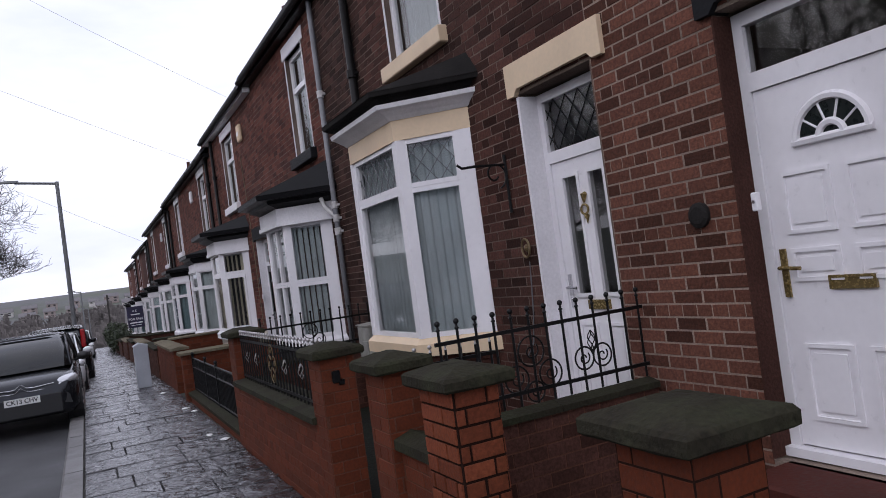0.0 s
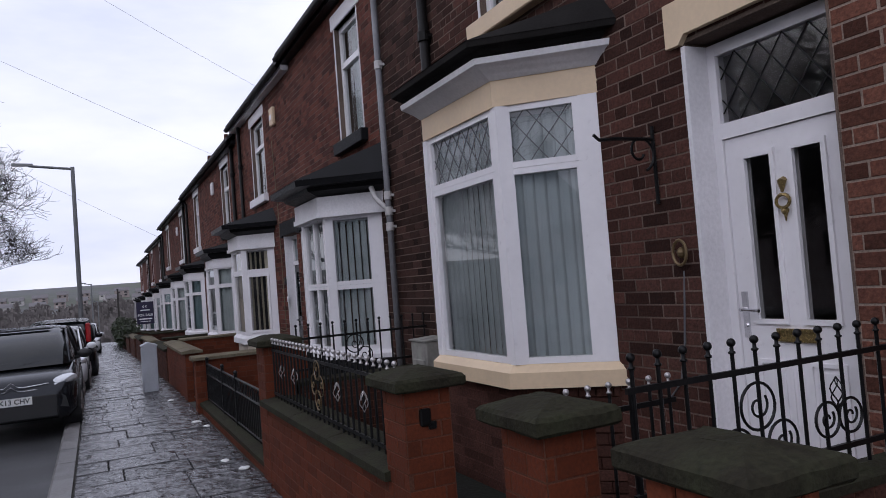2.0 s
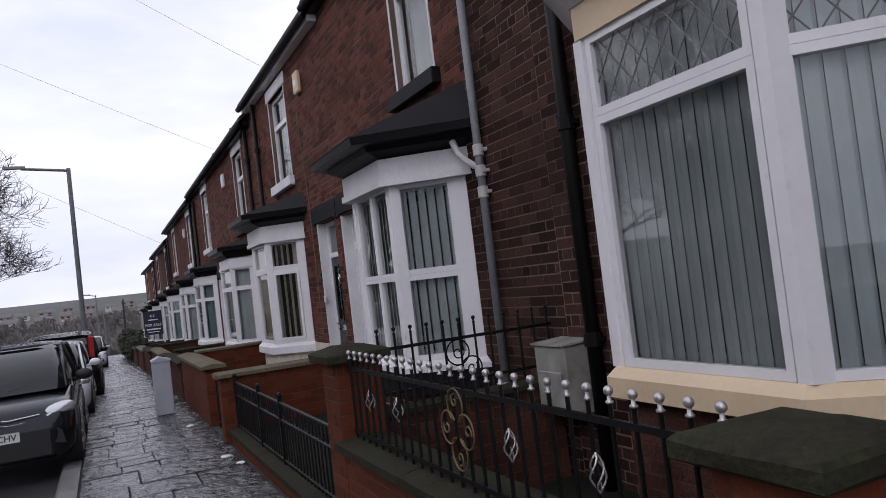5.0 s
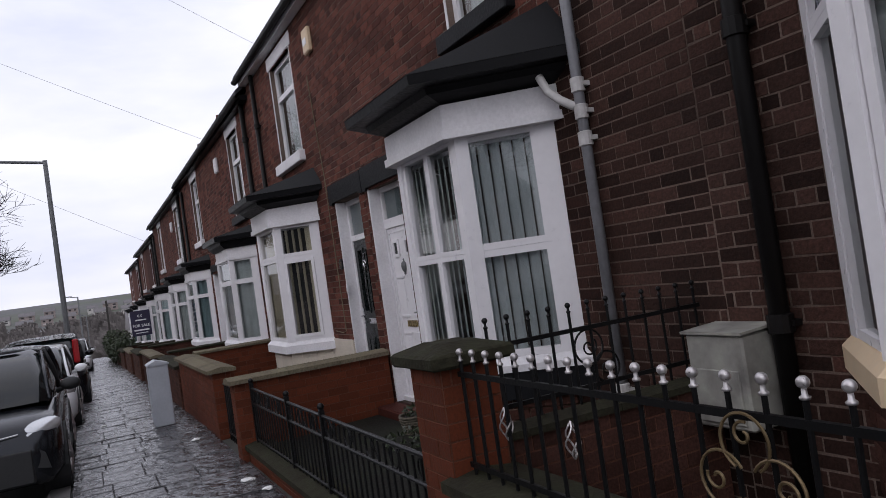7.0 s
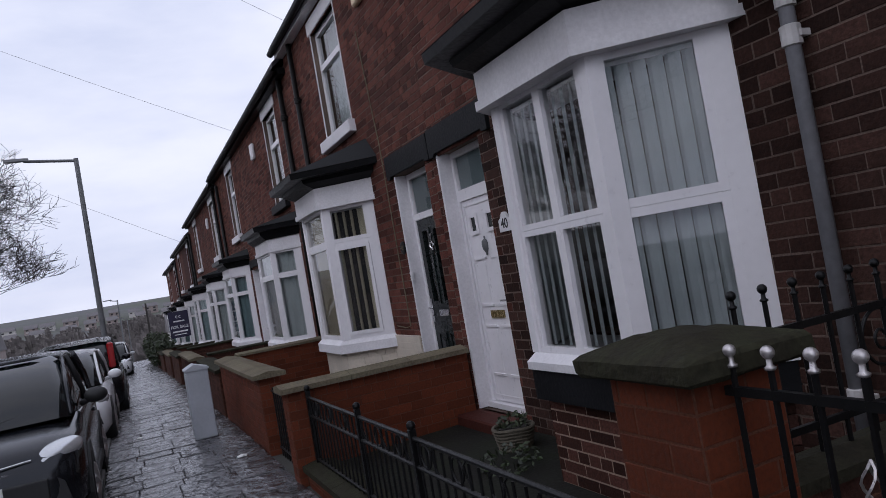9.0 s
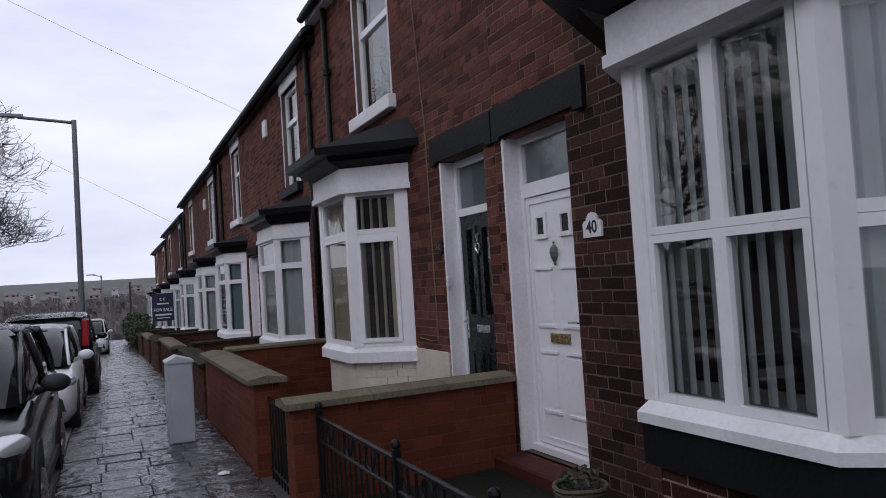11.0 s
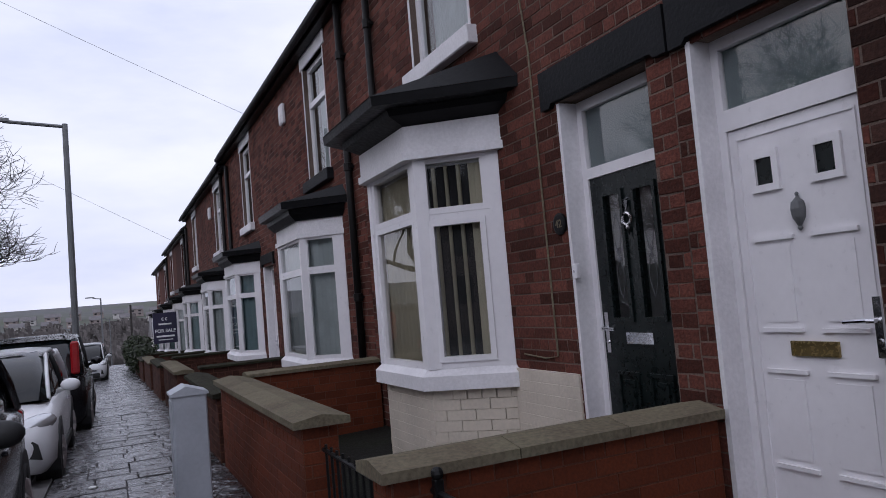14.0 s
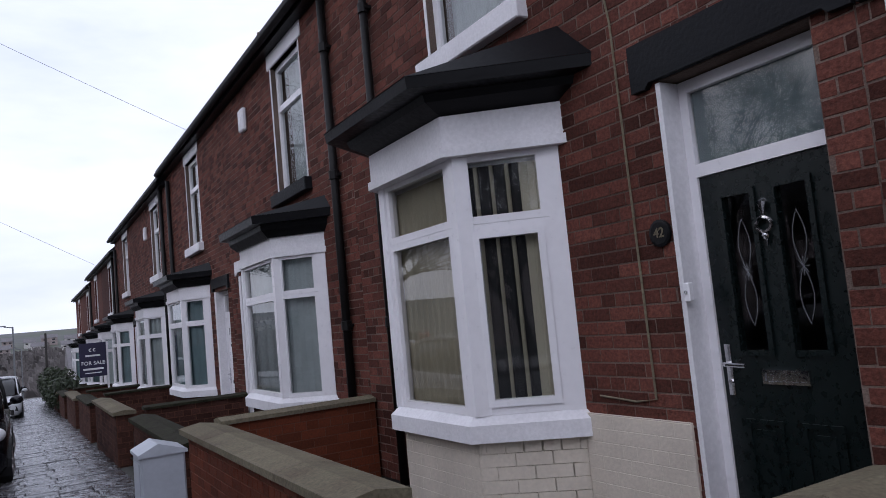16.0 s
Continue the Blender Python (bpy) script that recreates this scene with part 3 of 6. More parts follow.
def doorway(house, y0, y1, sill, head, top, style, frame_y=None):
    """Frame, leaf and top light set back in an opening from y0 to y1; head is the top of the leaf, top the top of the opening."""
    set_back = style.get("set_back", 0.13)
    bar = style.get("bar", 0.1)
    P, Q = (FRONT + set_back, y0), (FRONT + set_back, y1)
    L = y1 - y0
    f = style.get("frame", 0.07)
    bm = bmesh.new()
    seg_box(bm, P, Q, 0, f, -0.07, 0.0, sill, top)
    seg_box(bm, P, Q, L - f, L, -0.07, 0.0, sill, top)
    seg_box(bm, P, Q, f, L - f, -0.07, 0.0, top - f, top)
    seg_box(bm, P, Q, f, L - f, -0.07, 0.004, head, head + bar)
    d = piece_of(house, "front_door", bm, WHITE, style["label"])
    pane(d, P, Q, f, L - f, head + bar, top - f)
    if style.get("lattice"):
        bm = bmesh.new()
        lead_lattice(bm, P, Q, f, L - f, head + bar, top - f, 0.16, -0.026)
        piece_of(d, "leading", bm, IRON)["kind"] = "stuff"
    # added opaque panel: gives the top light its pale mirrored sky by colour
    if style.get("sky_panel"):
        bm = bmesh.new()
        seg_box(bm, P, Q, f, L - f, -0.046, -0.040, head + bar, top - f)
        piece_of(d, "frosted_film", bm, SKY_TEAL, "pale teal panel standing in for sky reflected in the top light")
    bm = bmesh.new()
    seg_box(bm, P, Q, -0.002, L + 0.002, -0.08, 0.05, sill - 0.05, sill)
    piece_of(d, "threshold", bm, WHITE)
    # the leaf stands 15 mm behind the face of the frame
    P2, Q2 = (FRONT + set_back + 0.012, y0), (FRONT + set_back + 0.012, y1)
    a, b = f + 0.004, L - f - 0.004
    lm = style["mat"]
    kind = style["kind"]
    W, H = b - a, head - sill
    mid = (a + b) / 2
    bm = bmesh.new()
    if kind == "twin":      # two tall lights over plain boards
        low = style.get("light_at", 0.47)
        lights = [(a + 0.13 * W / 0.75, mid - 0.065, sill + H * low, head - 0.13), (mid + 0.065, b - 0.13 * W / 0.75, sill + H * low, head - 0.13)]
        cuts_u = sorted({a, b, *[x for l in lights for x in l[:2]]})
        za, zb = lights[0][2:]
        seg_box(bm, P2, Q2, a, b, -0.045, 0, sill + 0.01, za)
        seg_box(bm, P2, Q2, a, b, -0.045, 0, zb, head - 0.004)
        for i, (u, v) in enumerate(zip(cuts_u, cuts_u[1:])):
            if i % 2 == 0:
                seg_box(bm, P2, Q2, u, v, -0.045, 0, za, zb)
        leaf = piece_of(d, "leaf", bm, lm)
        for l in lights:
            bm = bmesh.new()
            frame_bars(bm, P2, Q2, l[0] - 0.022, l[1] + 0.022, l[2] - 0.022, l[3] + 0.022, 0.028, -0.01, 0.014)
            piece_of(leaf, "bead", bm, lm)
            pane(leaf, P2, Q2, l[0], l[1], l[2], l[3], -0.015)
            if style.get("motif"):
                bm = bmesh.new()
                cu, cz = (l[0] + l[1]) / 2, (l[2] + l[3]) / 2
                for s in (-1, 1):
                    tube(bm, [seg_point(P2, Q2, cu + s * 0.035 * math.sin(k * math.pi / 6), -0.013, cz + (k - 6) * 0.045) for k in range(13)], 0.0016, 4)
                for k in range(8):
                    tube(bm, [seg_point(P2, Q2, cu, -0.013, cz), seg_point(P2, Q2, cu + 0.035 * math.cos(k * math.pi / 4), -0.013, cz + 0.045 * math.sin(k * math.pi / 4))], 0.0018, 4)
                piece_of(leaf, "leading", bm, PIPE_GREY)["kind"] = "stuff"
        bm = bmesh.new()
        for u, v in ((a + 0.11, mid - 0.05), (mid + 0.05, b - 0.11)):
            door_panel(bm, P2, Q2, u, v, sill + 0.12, sill + H * 0.36)
        piece_of(leaf, "panel", bm, lm)
        lz = sill + H * style.get("letter_at", 0.43)
    elif kind == "fan":     # six panels under a fanlight
        seg_box(bm, P2, Q2, a, b, -0.045, 0, sill + 0.01, head - 0.004)
        leaf = piece_of(d, "leaf", bm, lm)
        for u, v in ((a + 0.1, mid - 0.04), (mid + 0.04, b - 0.1)):
            for z0, z1 in ((0.08, 0.29), (0.46, 0.55), (0.59, 0.76)):
                bm = bmesh.new()
                door_panel(bm, P2, Q2, u, v, sill + H * z0, sill + H * z1)
                piece_of(leaf, "panel", bm, lm)
        cz, r = sill + H * 0.83, 0.20
        bm = bmesh.new()
        tube(bm, [seg_point(P2, Q2, mid + p[0], 0.006, cz + p[1]) for p in arc(0, 0, r, 0, 180)], 0.022, 6)
        tube(bm, [seg_point(P2, Q2, mid - r - 0.02, 0.006, cz), seg_point(P2, Q2, mid + r + 0.02, 0.006, cz)], 0.022, 6)
        tube(bm, [seg_point(P2, Q2, mid + p[0], 0.006, cz + p[1]) for p in arc(0, 0, 0.07, 0, 180)], 0.02, 6)
        for ang in (36, 72, 108, 144):
            tube(bm, [seg_point(P2, Q2, mid + rr * math.cos(radians(ang)), 0.004, cz + rr * math.sin(radians(ang))) for rr in (0.07, r)], 0.007, 5)
        piece_of(leaf, "fanlight_frame", bm, lm)
        bm = bmesh.new()
        ring = [bm.verts.new(seg_point(P2, Q2, mid + p[0], 0.004, cz + p[1])) for p in arc(0, 0, r, 0, 180)]
        bm.faces.new(ring)
        piece_of(leaf, "pane", bm, DOOR_BLACK, "dark fanlight glass")
        lz = sill + H * 0.455
    else:                   # "squares": two small square lights over panels
        seg_box(bm, P2, Q2, a, b, -0.045, 0, sill + 0.01, head - 0.004)
        frame_bars(bm, P2, Q2, a + 0.045, b - 0.045, sill + 0.06, head - 0.05, 0.012, -0.002, 0.008)
        leaf = piece_of(d, "leaf", bm, lm)
        for u, v in ((a + 0.09, mid - 0.05), (mid + 0.05, b - 0.09)):
            for z0, z1 in ((0.144, 0.37), (0.482, 0.70)):
                bm = bmesh.new()
                seg_box(bm, P2, Q2, u, v, 0, 0.016, sill + H * z0 - 0.02, sill + H * z0)
                seg_box(bm, P2, Q2, u, v, 0, 0.016, sill + H * z1, sill + H * z1 + 0.02)
                seg_box(bm, P2, Q2, u + 0.03, v - 0.03, 0, 0.006, sill + H * z0 + 0.03, sill + H * z1 - 0.03)
                piece_of(leaf, "panel", bm, lm)
            cu, cz = (u + v) / 2, sill + H * 0.875
            bm = bmesh.new()
            frame_bars(bm, P2, Q2, cu - 0.085, cu + 0.085, cz - 0.1, cz + 0.1, 0.035, 0, 0.018)
            piece_of(leaf, "bead", bm, lm)
            bm = bmesh.new()
            seg_box(bm, P2, Q2, cu - 0.052, cu + 0.052, 0.001, 0.004, cz - 0.067, cz + 0.067)
            piece_of(leaf, "pane", bm, DOOR_BLACK, "dark square door light")
        lz = sill + H * 0.433
    letterbox(leaf, P2, Q2, mid, lz, style.get("letter", style["metal"]))
    hand = style.get("handed", 1)
    handle(leaf, P2, Q2, b - 0.05 if hand > 0 else a + 0.05, sill + H * 0.5, style["metal"], -hand)
    if kind == "squares":
        bm = bmesh.new()
        prof = ((0.095, 0.004), (0.085, 0.010), (0.074, 0.005), (0.062, 0.014), (0.048, 0.030), (0.015, 0.036), (-0.025, 0.030), (-0.055, 0.014), (-0.066, 0.008), (-0.075, 0.013), (-0.088, 0.004))
        tube(bm, [seg_point(P2, Q2, mid, 0.012, sill + H * 0.76 + z) for z, _ in prof], [q for _, q in prof], 10)
        piece_of(leaf, "knocker", bm, style.get("knock", style["metal"]))
    elif kind == "twin":
        knocker(leaf, P2, Q2, mid, sill + H * style.get("knock_at", 0.80), style.get("knock", style["metal"]), 1.2)
    if style.get("reveal"):
        bm = bmesh.new()
        w = style.get("reveal_w", 0.03)
        box(bm, FRONT - 0.006, FRONT + set_back, y1 - 0.012, y1 + w, sill - 0.05, top)
        piece_of(d, "reveal", bm, style["reveal"], "white-painted brick reveal")
    return d


def lintel(house, y0, y1, z0, z1, mat, notch=0.05):
    bm = bmesh.new()
    out = [(y0, z0), (y0 + 0.1, z0), (y0 + 0.1 + notch, z0 + notch), (y1 - 0.1 - notch, z0 + notch), (y1 - 0.1, z0), (y1, z0), (y1, z1), (y0, z1)]
    a = [bm.verts.new((FRONT - 0.035, y, z)) for y, z in out]
    b = [bm.verts.new((FRONT + 0.12, y, z)) for y, z in out]
    n = len(out)
    for i in range(n):
        bm.faces.new((a[i], b[i], b[(i + 1) % n], a[(i + 1) % n]))
    bm.faces.new(a[::-1])
    bm.faces.new(b)
    piece_of(house, "lintel", bm, mat)


HOUSES = []


def house_shell(y0, y1, base, eave, holes, label):
    h = thing("terraced_house", FRONT, (y0 + y1) / 2, base, label, "house", "houses of the terrace")
    bm = bmesh.new()
    pierced(bm, FRONT + 0.0065, FRONT + 0.3, y0 + 0.001, y1 - 0.001, base - 0.3, eave, holes)
    wall = piece_of(h, "wall", bm, MORTAR_PALE if y0 < 0 else MORTAR_DARK if y0 < 39 else BRICK, "weathered red brick front wall")
    bm = bmesh.new()
    box(bm, 8.6, 8.8, y0 + 0.002, y1 - 0.002, base - 0.3, eave)
    box(bm, FRONT + 0.3, 8.6, y0 + 0.002, y0 + 0.1, base - 0.3, eave)
    box(bm, FRONT + 0.3, 8.6, y1 - 0.1, y1 - 0.002, base - 0.3, eave)
    box(bm, FRONT + 0.3, 8.6, y0 + 0.1, y1 - 0.1, base - 0.3, base + 0.2)
    box(bm, FRONT + 0.3, 8.6, y0 + 0.1, y1 - 0.1, base + 3.0, base + 3.2)
    box(bm, FRONT + 0.3, 8.6, y0 + 0.1, y1 - 0.1, eave - 0.2, eave - 0.1)
    piece_of(h, "inner_walls", bm, ROOM)
    # roof with its eaves board and gutter
    bm = bmesh.new()
    rise = 2.3
    out = [(FRONT - 0.2, eave + 0.02), (5.95, eave + 0.02 + rise), (8.9, eave), (8.9, eave - 0.08), (5.95, eave - 0.08 + rise), (FRONT - 0.2, eave - 0.06)]
    a = [bm.verts.new((x, y0 - 0.03, z)) for x, z in out]
    b = [bm.verts.new((x, y1 + 0.03, z)) for x, z in out]
    for i in range(6):
        bm.faces.new((a[i], a[(i + 1) % 6], b[(i + 1) % 6], b[i]))
    bm.faces.new(a[::-1])
    bm.faces.new(b)
    roof = piece_of(h, "roof", bm, SLATE, "grey slate roof")
    bm = bmesh.new()
    box(bm, FRONT - 0.13, FRONT + 0.02, y0, y1, eave - 0.16, eave - 0.06)
    piece_of(roof, "eaves_board", bm, BLACK_PAINT if y0 < 13 or y0 > 18 else WHITE_PAINT)
    bm = bmesh.new()
    g = arc(FRONT - 0.19, eave - 0.07, 0.06, 180, 360, 6)
    loft(bm, [[(x, y, z) for x, z in g] for y in (y0 - 0.02, y1 + 0.02)], closed=False, cap=False)
    loft(bm, [[(x, y, z) for x, z in arc(FRONT - 0.19, eave - 0.07, 0.052, 360, 180, 6)] for y in (y0 - 0.02, y1 + 0.02)], closed=False, cap=False)
    piece_of(roof, "gutter", bm, PIPE_BLACK)
    bm = bmesh.new()
    soft_box(bm, 5.55, 6.35, y1 - 0.35, y1 + 0.35, eave + rise - 0.5, eave + rise + 0.9, 0.02)
    for k in range(3):
        tube(bm, [(5.7 + 0.25 * k, y1, eave + rise + 0.9), (5.7 + 0.25 * k, y1, eave + rise + 1.25)], [0.11, 0.085], 10)
    piece_of(roof, "chimney", bm, BRICK_DARK, "brick chimney stack with clay pots")
    HOUSES.append((h, wall, y0, y1, base, eave, holes))
    return h


bay_bricks = []
plain = dict(sill_h=0.16, sill_out=0.07, sill_mat=WHITE_PAINT, lower=0, lower_mat=GREY_STONE, base_mat=MORTAR, frieze_mat=WHITE_PAINT, mould=1, over=0.24, roof_mat=BLACK_PAINT, cols=1, bricks=bay_bricks)

# house with the fanlight door
hA = house_shell(-2.0, 3.925, 0.1, 5.75, [(1.85, 2.86, 0.5, 2.96), (-1.2, 0.6, 1.0, 2.95), (-1.0, 0.3, 3.85, 5.4)], "red brick terraced house with a white fanlight door")
doorway(hA, 1.85, 2.86, 0.56, 2.50, 2.94, dict(label="white plastic door with a fanlight and brass fittings", kind="fan", mat=WHITE, metal=BRASS, handed=1, frame=0.075, reveal=BRICK_DARK, reveal_w=0.003))
lintel(hA, 1.7, 2.95, 2.95, 3.2, GREY_STONE)
bm = bmesh.new()
soft_box(bm, FRONT - 0.35, FRONT + 0.05, 1.5, 2.8, 0.1, 0.50, 0.015)
piece_of(hA, "doorstep", bm, STEP_RED)
sash(hA, -1.0, 0.3, 3.85, 5.4, CREAM, CREAM)

# house with the cream bay and the white twin-light door
hB = house_shell(3.925, 8.6, 0.1, 5.75, [(3.94, 4.84, 0.45, 3.04), (5.8, 7.9, 1.14, 2.98), (5.97, 7.16, 3.97, 5.4)], "red brick terraced house with a cream-painted bay window")
doorway(hB, 3.94, 4.84, 0.50, 2.46, 3.02, dict(set_back=0.16, bar=0.09, label="white plastic door with two tall dark lights", kind="twin", mat=WHITE, metal=CHROME, letter=BRASS, knock=BRASS, handed=1, lattice=True, reveal=WHITE_PAINT, reveal_w=0.02))
lintel(hB, 3.76, 4.95, 3.03, 3.29, CREAM)
bm = bmesh.new()
soft_box(bm, FRONT - 0.3, FRONT + 0.05, 3.88, 4.90, 0.1, 0.44, 0.015)
piece_of(hB, "doorstep", bm, STEP_RED)
bay_window(hB, 5.67, 6.17, 7.37, 7.89, 2.72, 0.0, 1.14, 2.97, 3.16, 3.40, 3.62,
           dict(plain, sill_mat=CREAM, frieze_mat=CREAM, mould=0, over=0.24, roof_mat=FELT, transom=2.52, leaded=True, bar=0.044, post=0.066, base_mat=BRICK_DARK, edge=0.13,
                label="cream and white canted bay window with leaded top lights", blind_label="pale grey vertical slat blind in the cream bay",
                blinds={0: (BLIND, 0.086, 14, None), 1: (BLIND, 0.09, -3, None), 2: (BLIND, 0.086, 14, None)}))
sash(hB, 5.97, 7.16, 3.97, 5.4, CREAM, CREAM, surround=WHITE_PAINT)

# number 40, with the black-trimmed bay
hC = house_shell(8.6, 13.8, 0.0, 5.75, [(12.775, 13.655, 0.24, 2.74), (10.0, 11.85, 1.0, 2.64), (10.28, 11.20, 3.72, 5.3)], "red brick terraced house number 40 with a white bay window")
doorway(hC, 12.775, 13.655, 0.30, 2.25, 2.74, dict(bar=0.11, label="white six-panel plastic door with two small square lights", kind="squares", mat=WHITE, metal=CHROME, letter=BRASS, knock=STEEL, sky_panel=True, handed=-1, reveal=WHITE_PAINT, reveal_w=0.02, frame=0.06))
lintel(hC, 12.51, 13.77, 2.73, 3.01, GREY_STONE, 0.03)
bm = bmesh.new()
soft_box(bm, FRONT - 0.25, FRONT + 0.05, 12.68, 13.69, 0.0, 0.24, 0.015)
piece_of(hC, "doorstep", bm, STEP_RED)
bay_window(hC, 9.90, 10.38, 11.39, 11.87, 2.67, -0.1, 1.0, 2.64, 2.88, 3.07, 3.46,
           dict(plain, over=0.37, bar=0.05, post=0.07, sill_h=0.1, lower=0.2, cols=2, transom=1.79, edge=0.13, mould=1, label="white canted bay window under a black lean-to roof",
                blind_label="pale vertical slat blind in the white bay",
                frieze_out=0.09, blinds={0: (BLIND, 0.090, -20, None), 1: (BLIND, 0.09, -28, None), 2: (BLIND, 0.11, -20, None)}))
sash(hC, 10.28, 11.20, 3.72, 5.3, GREY_STONE, WHITE_PAINT, surround=WHITE_PAINT)

# number 42, with the black door and cream plinth
hD = house_shell(13.8, 19.0, -0.1, 5.66, [(14.0, 14.87, 0.19, 2.76), (15.85, 17.6, 0.95, 2.65), (16.03, 17.22, 3.7, 5.25)], "red brick terraced house with a black door and cream-painted plinth")
doorway(hD, 14.0, 14.87, 0.25, 2.22, 2.75, dict(bar=0.07, letter_at=0.468, light_at=0.53, knock_at=0.85, sky_panel=True, label="black-green door with two leaded lights and chrome fittings", kind="twin", mat=DOOR_BLACK, metal=CHROME, handed=1, motif=True, reveal=WHITE_PAINT, reveal_w=0.02, frame=0.065))
lintel(hD, 13.79, 15.04, 2.735, 3.0, GREY_STONE, 0.03)
bm = bmesh.new()
soft_box(bm, FRONT - 0.25, FRONT + 0.05, 13.95, 14.92, -0.1, 0.19, 0.015)
piece_of(hD, "doorstep", bm, STEP_RED)
bay_window(hD, 15.75, 16.2, 17.25, 17.72, 2.7, -0.2, 0.96, 2.64, 2.90, 3.10, 3.38,
           dict(plain, over=0.36, bar=0.05, transom=2.18, casement=True, frieze_out=0.07, base_mat=BRICK_CREAM, edge=0.1, label="white canted bay window on a cream-painted base",
                blind_label="black and cream vertical slat blind in the white bay",
                blinds={0: (BLIND_CREAM, 0.052, 3, (BLIND_DARK, 0.36)), 1: (BLIND_CREAM, 0.085, 4, None), 2: (BLIND_CREAM, 0.085, 8, None)}))
sash(hD, 16.03, 17.22, 3.7, 5.25, WHITE_PAINT, WHITE_PAINT, surround=WHITE_PAINT)
bm = bmesh.new()
box(bm, FRONT - 0.014, FRONT + 0.01, 14.92, 15.76, -0.2, 0.94)
plinth = piece_of(hD, "plinth", bm, BRICK_CREAM, "cream-painted brick plinth")

# the houses further down the street
bays = [(19.0, 1, 5.42, -0.20, 2.46, 0.85), (24.2, -1, 5.42, -0.35, 2.33, 0.72), (29.4, 1, 5.28, -0.52, 2.2, 0.55), (34.6, -1, 5.28, -0.68, 2.05, 0.42),
        (39.8, 1, 4.85, -0.85, 1.9, 0.25), (45.0, -1, 4.85, -1.0, 1.76, 0.1), (50.2, 1, 4.5, -1.15, 1.6, -0.05), (55.4, -1, 4.5, -1.3, 1.45, -0.2)]
far_mats = [(WHITE_PAINT, NET), (WHITE_PAINT, CURTAIN), (WHITE_PAINT, NET), (WHITE_PAINT, NET)]
for i, (y0, side, eave, base, head, sill) in enumerate(bays):
    # side 1: bay first, then the door; side -1: the door first
    bn = y0 + (0.94 if side > 0 else 1.55)
    bay_x = 2.78 if i == 0 else 2.82
    dn = y0 + (3.75 if side > 0 else 0.25)
    wn0 = bn + 0.35
    ws = eave - 2.05
    h = house_shell(y0, y0 + 5.2, base, eave, [(dn, dn + 0.85, base + 0.3, head + 0.05), (bn + 0.15, bn + 2.1, sill, head), (wn0, wn0 + 1.1, ws, eave - 0.35)],
                    "red brick terraced house further down the street with a bay window")
    doorway(h, dn, dn + 0.85, base + 0.32, head - 0.42, head + 0.05, dict(label="white plastic front door", kind="squares", mat=WHITE, metal=CHROME, reveal=WHITE_PAINT, reveal_w=0.1))
    lintel(h, dn - 0.15, dn + 1.05, head + 0.06, head + 0.28, WHITE_PAINT if i % 2 == 0 else GREY_STONE)
    bay_window(h, bn, bn + 0.46, bn + 1.8, bn + 2.26, bay_x, base - 0.1, sill, head, head + 0.22, head + 0.46, head + 0.62,
               dict(plain, bar=0.046, post=0.06, transom=head - 0.45, bricks=None, base_mat=BRICK_DARK, label="white canted bay window under a black roof",
                    blinds={} ))
    bm = bmesh.new()
    n = 30
    zt = (sill + 0.03, head - 0.03)
    pts = [(3.24, bn + 0.15), (bay_x + 0.11, bn + 0.52), (bay_x + 0.11, bn + 1.74), (3.24, bn + 2.1)]
    line = [Vector(pts[0]).lerp(Vector(pts[1]), k / 10) for k in range(10)] + [Vector(pts[1]).lerp(Vector(pts[2]), k / 12) for k in range(12)] + [Vector(pts[2]).lerp(Vector(pts[3]), k / 9) for k in range(10)]
    rows = [[bm.verts.new((p.x + 0.015 * math.sin(k * 2.1), p.y, z)) for k, p in enumerate(line)] for z in zt]
    for k in range(len(line) - 1):
        bm.faces.new((rows[0][k], rows[0][k + 1], rows[1][k + 1], rows[1][k]))
    tagged(part("net_curtain", bm, NET if i % 2 == 0 else CURTAIN), "drawn curtain behind a bay window", "curtain", "window curtains")
    sash(h, wn0, wn0 + 1.1, ws, eave - 0.35, GREY_STONE if i == 0 else WHITE_PAINT, WHITE_PAINT, surround=WHITE_PAINT)


# ---- front walls, piers and railings ----
GARDEN = []       # stretches of brickwork: (parent, x0, x1, y0, y1, z0, z1, material)


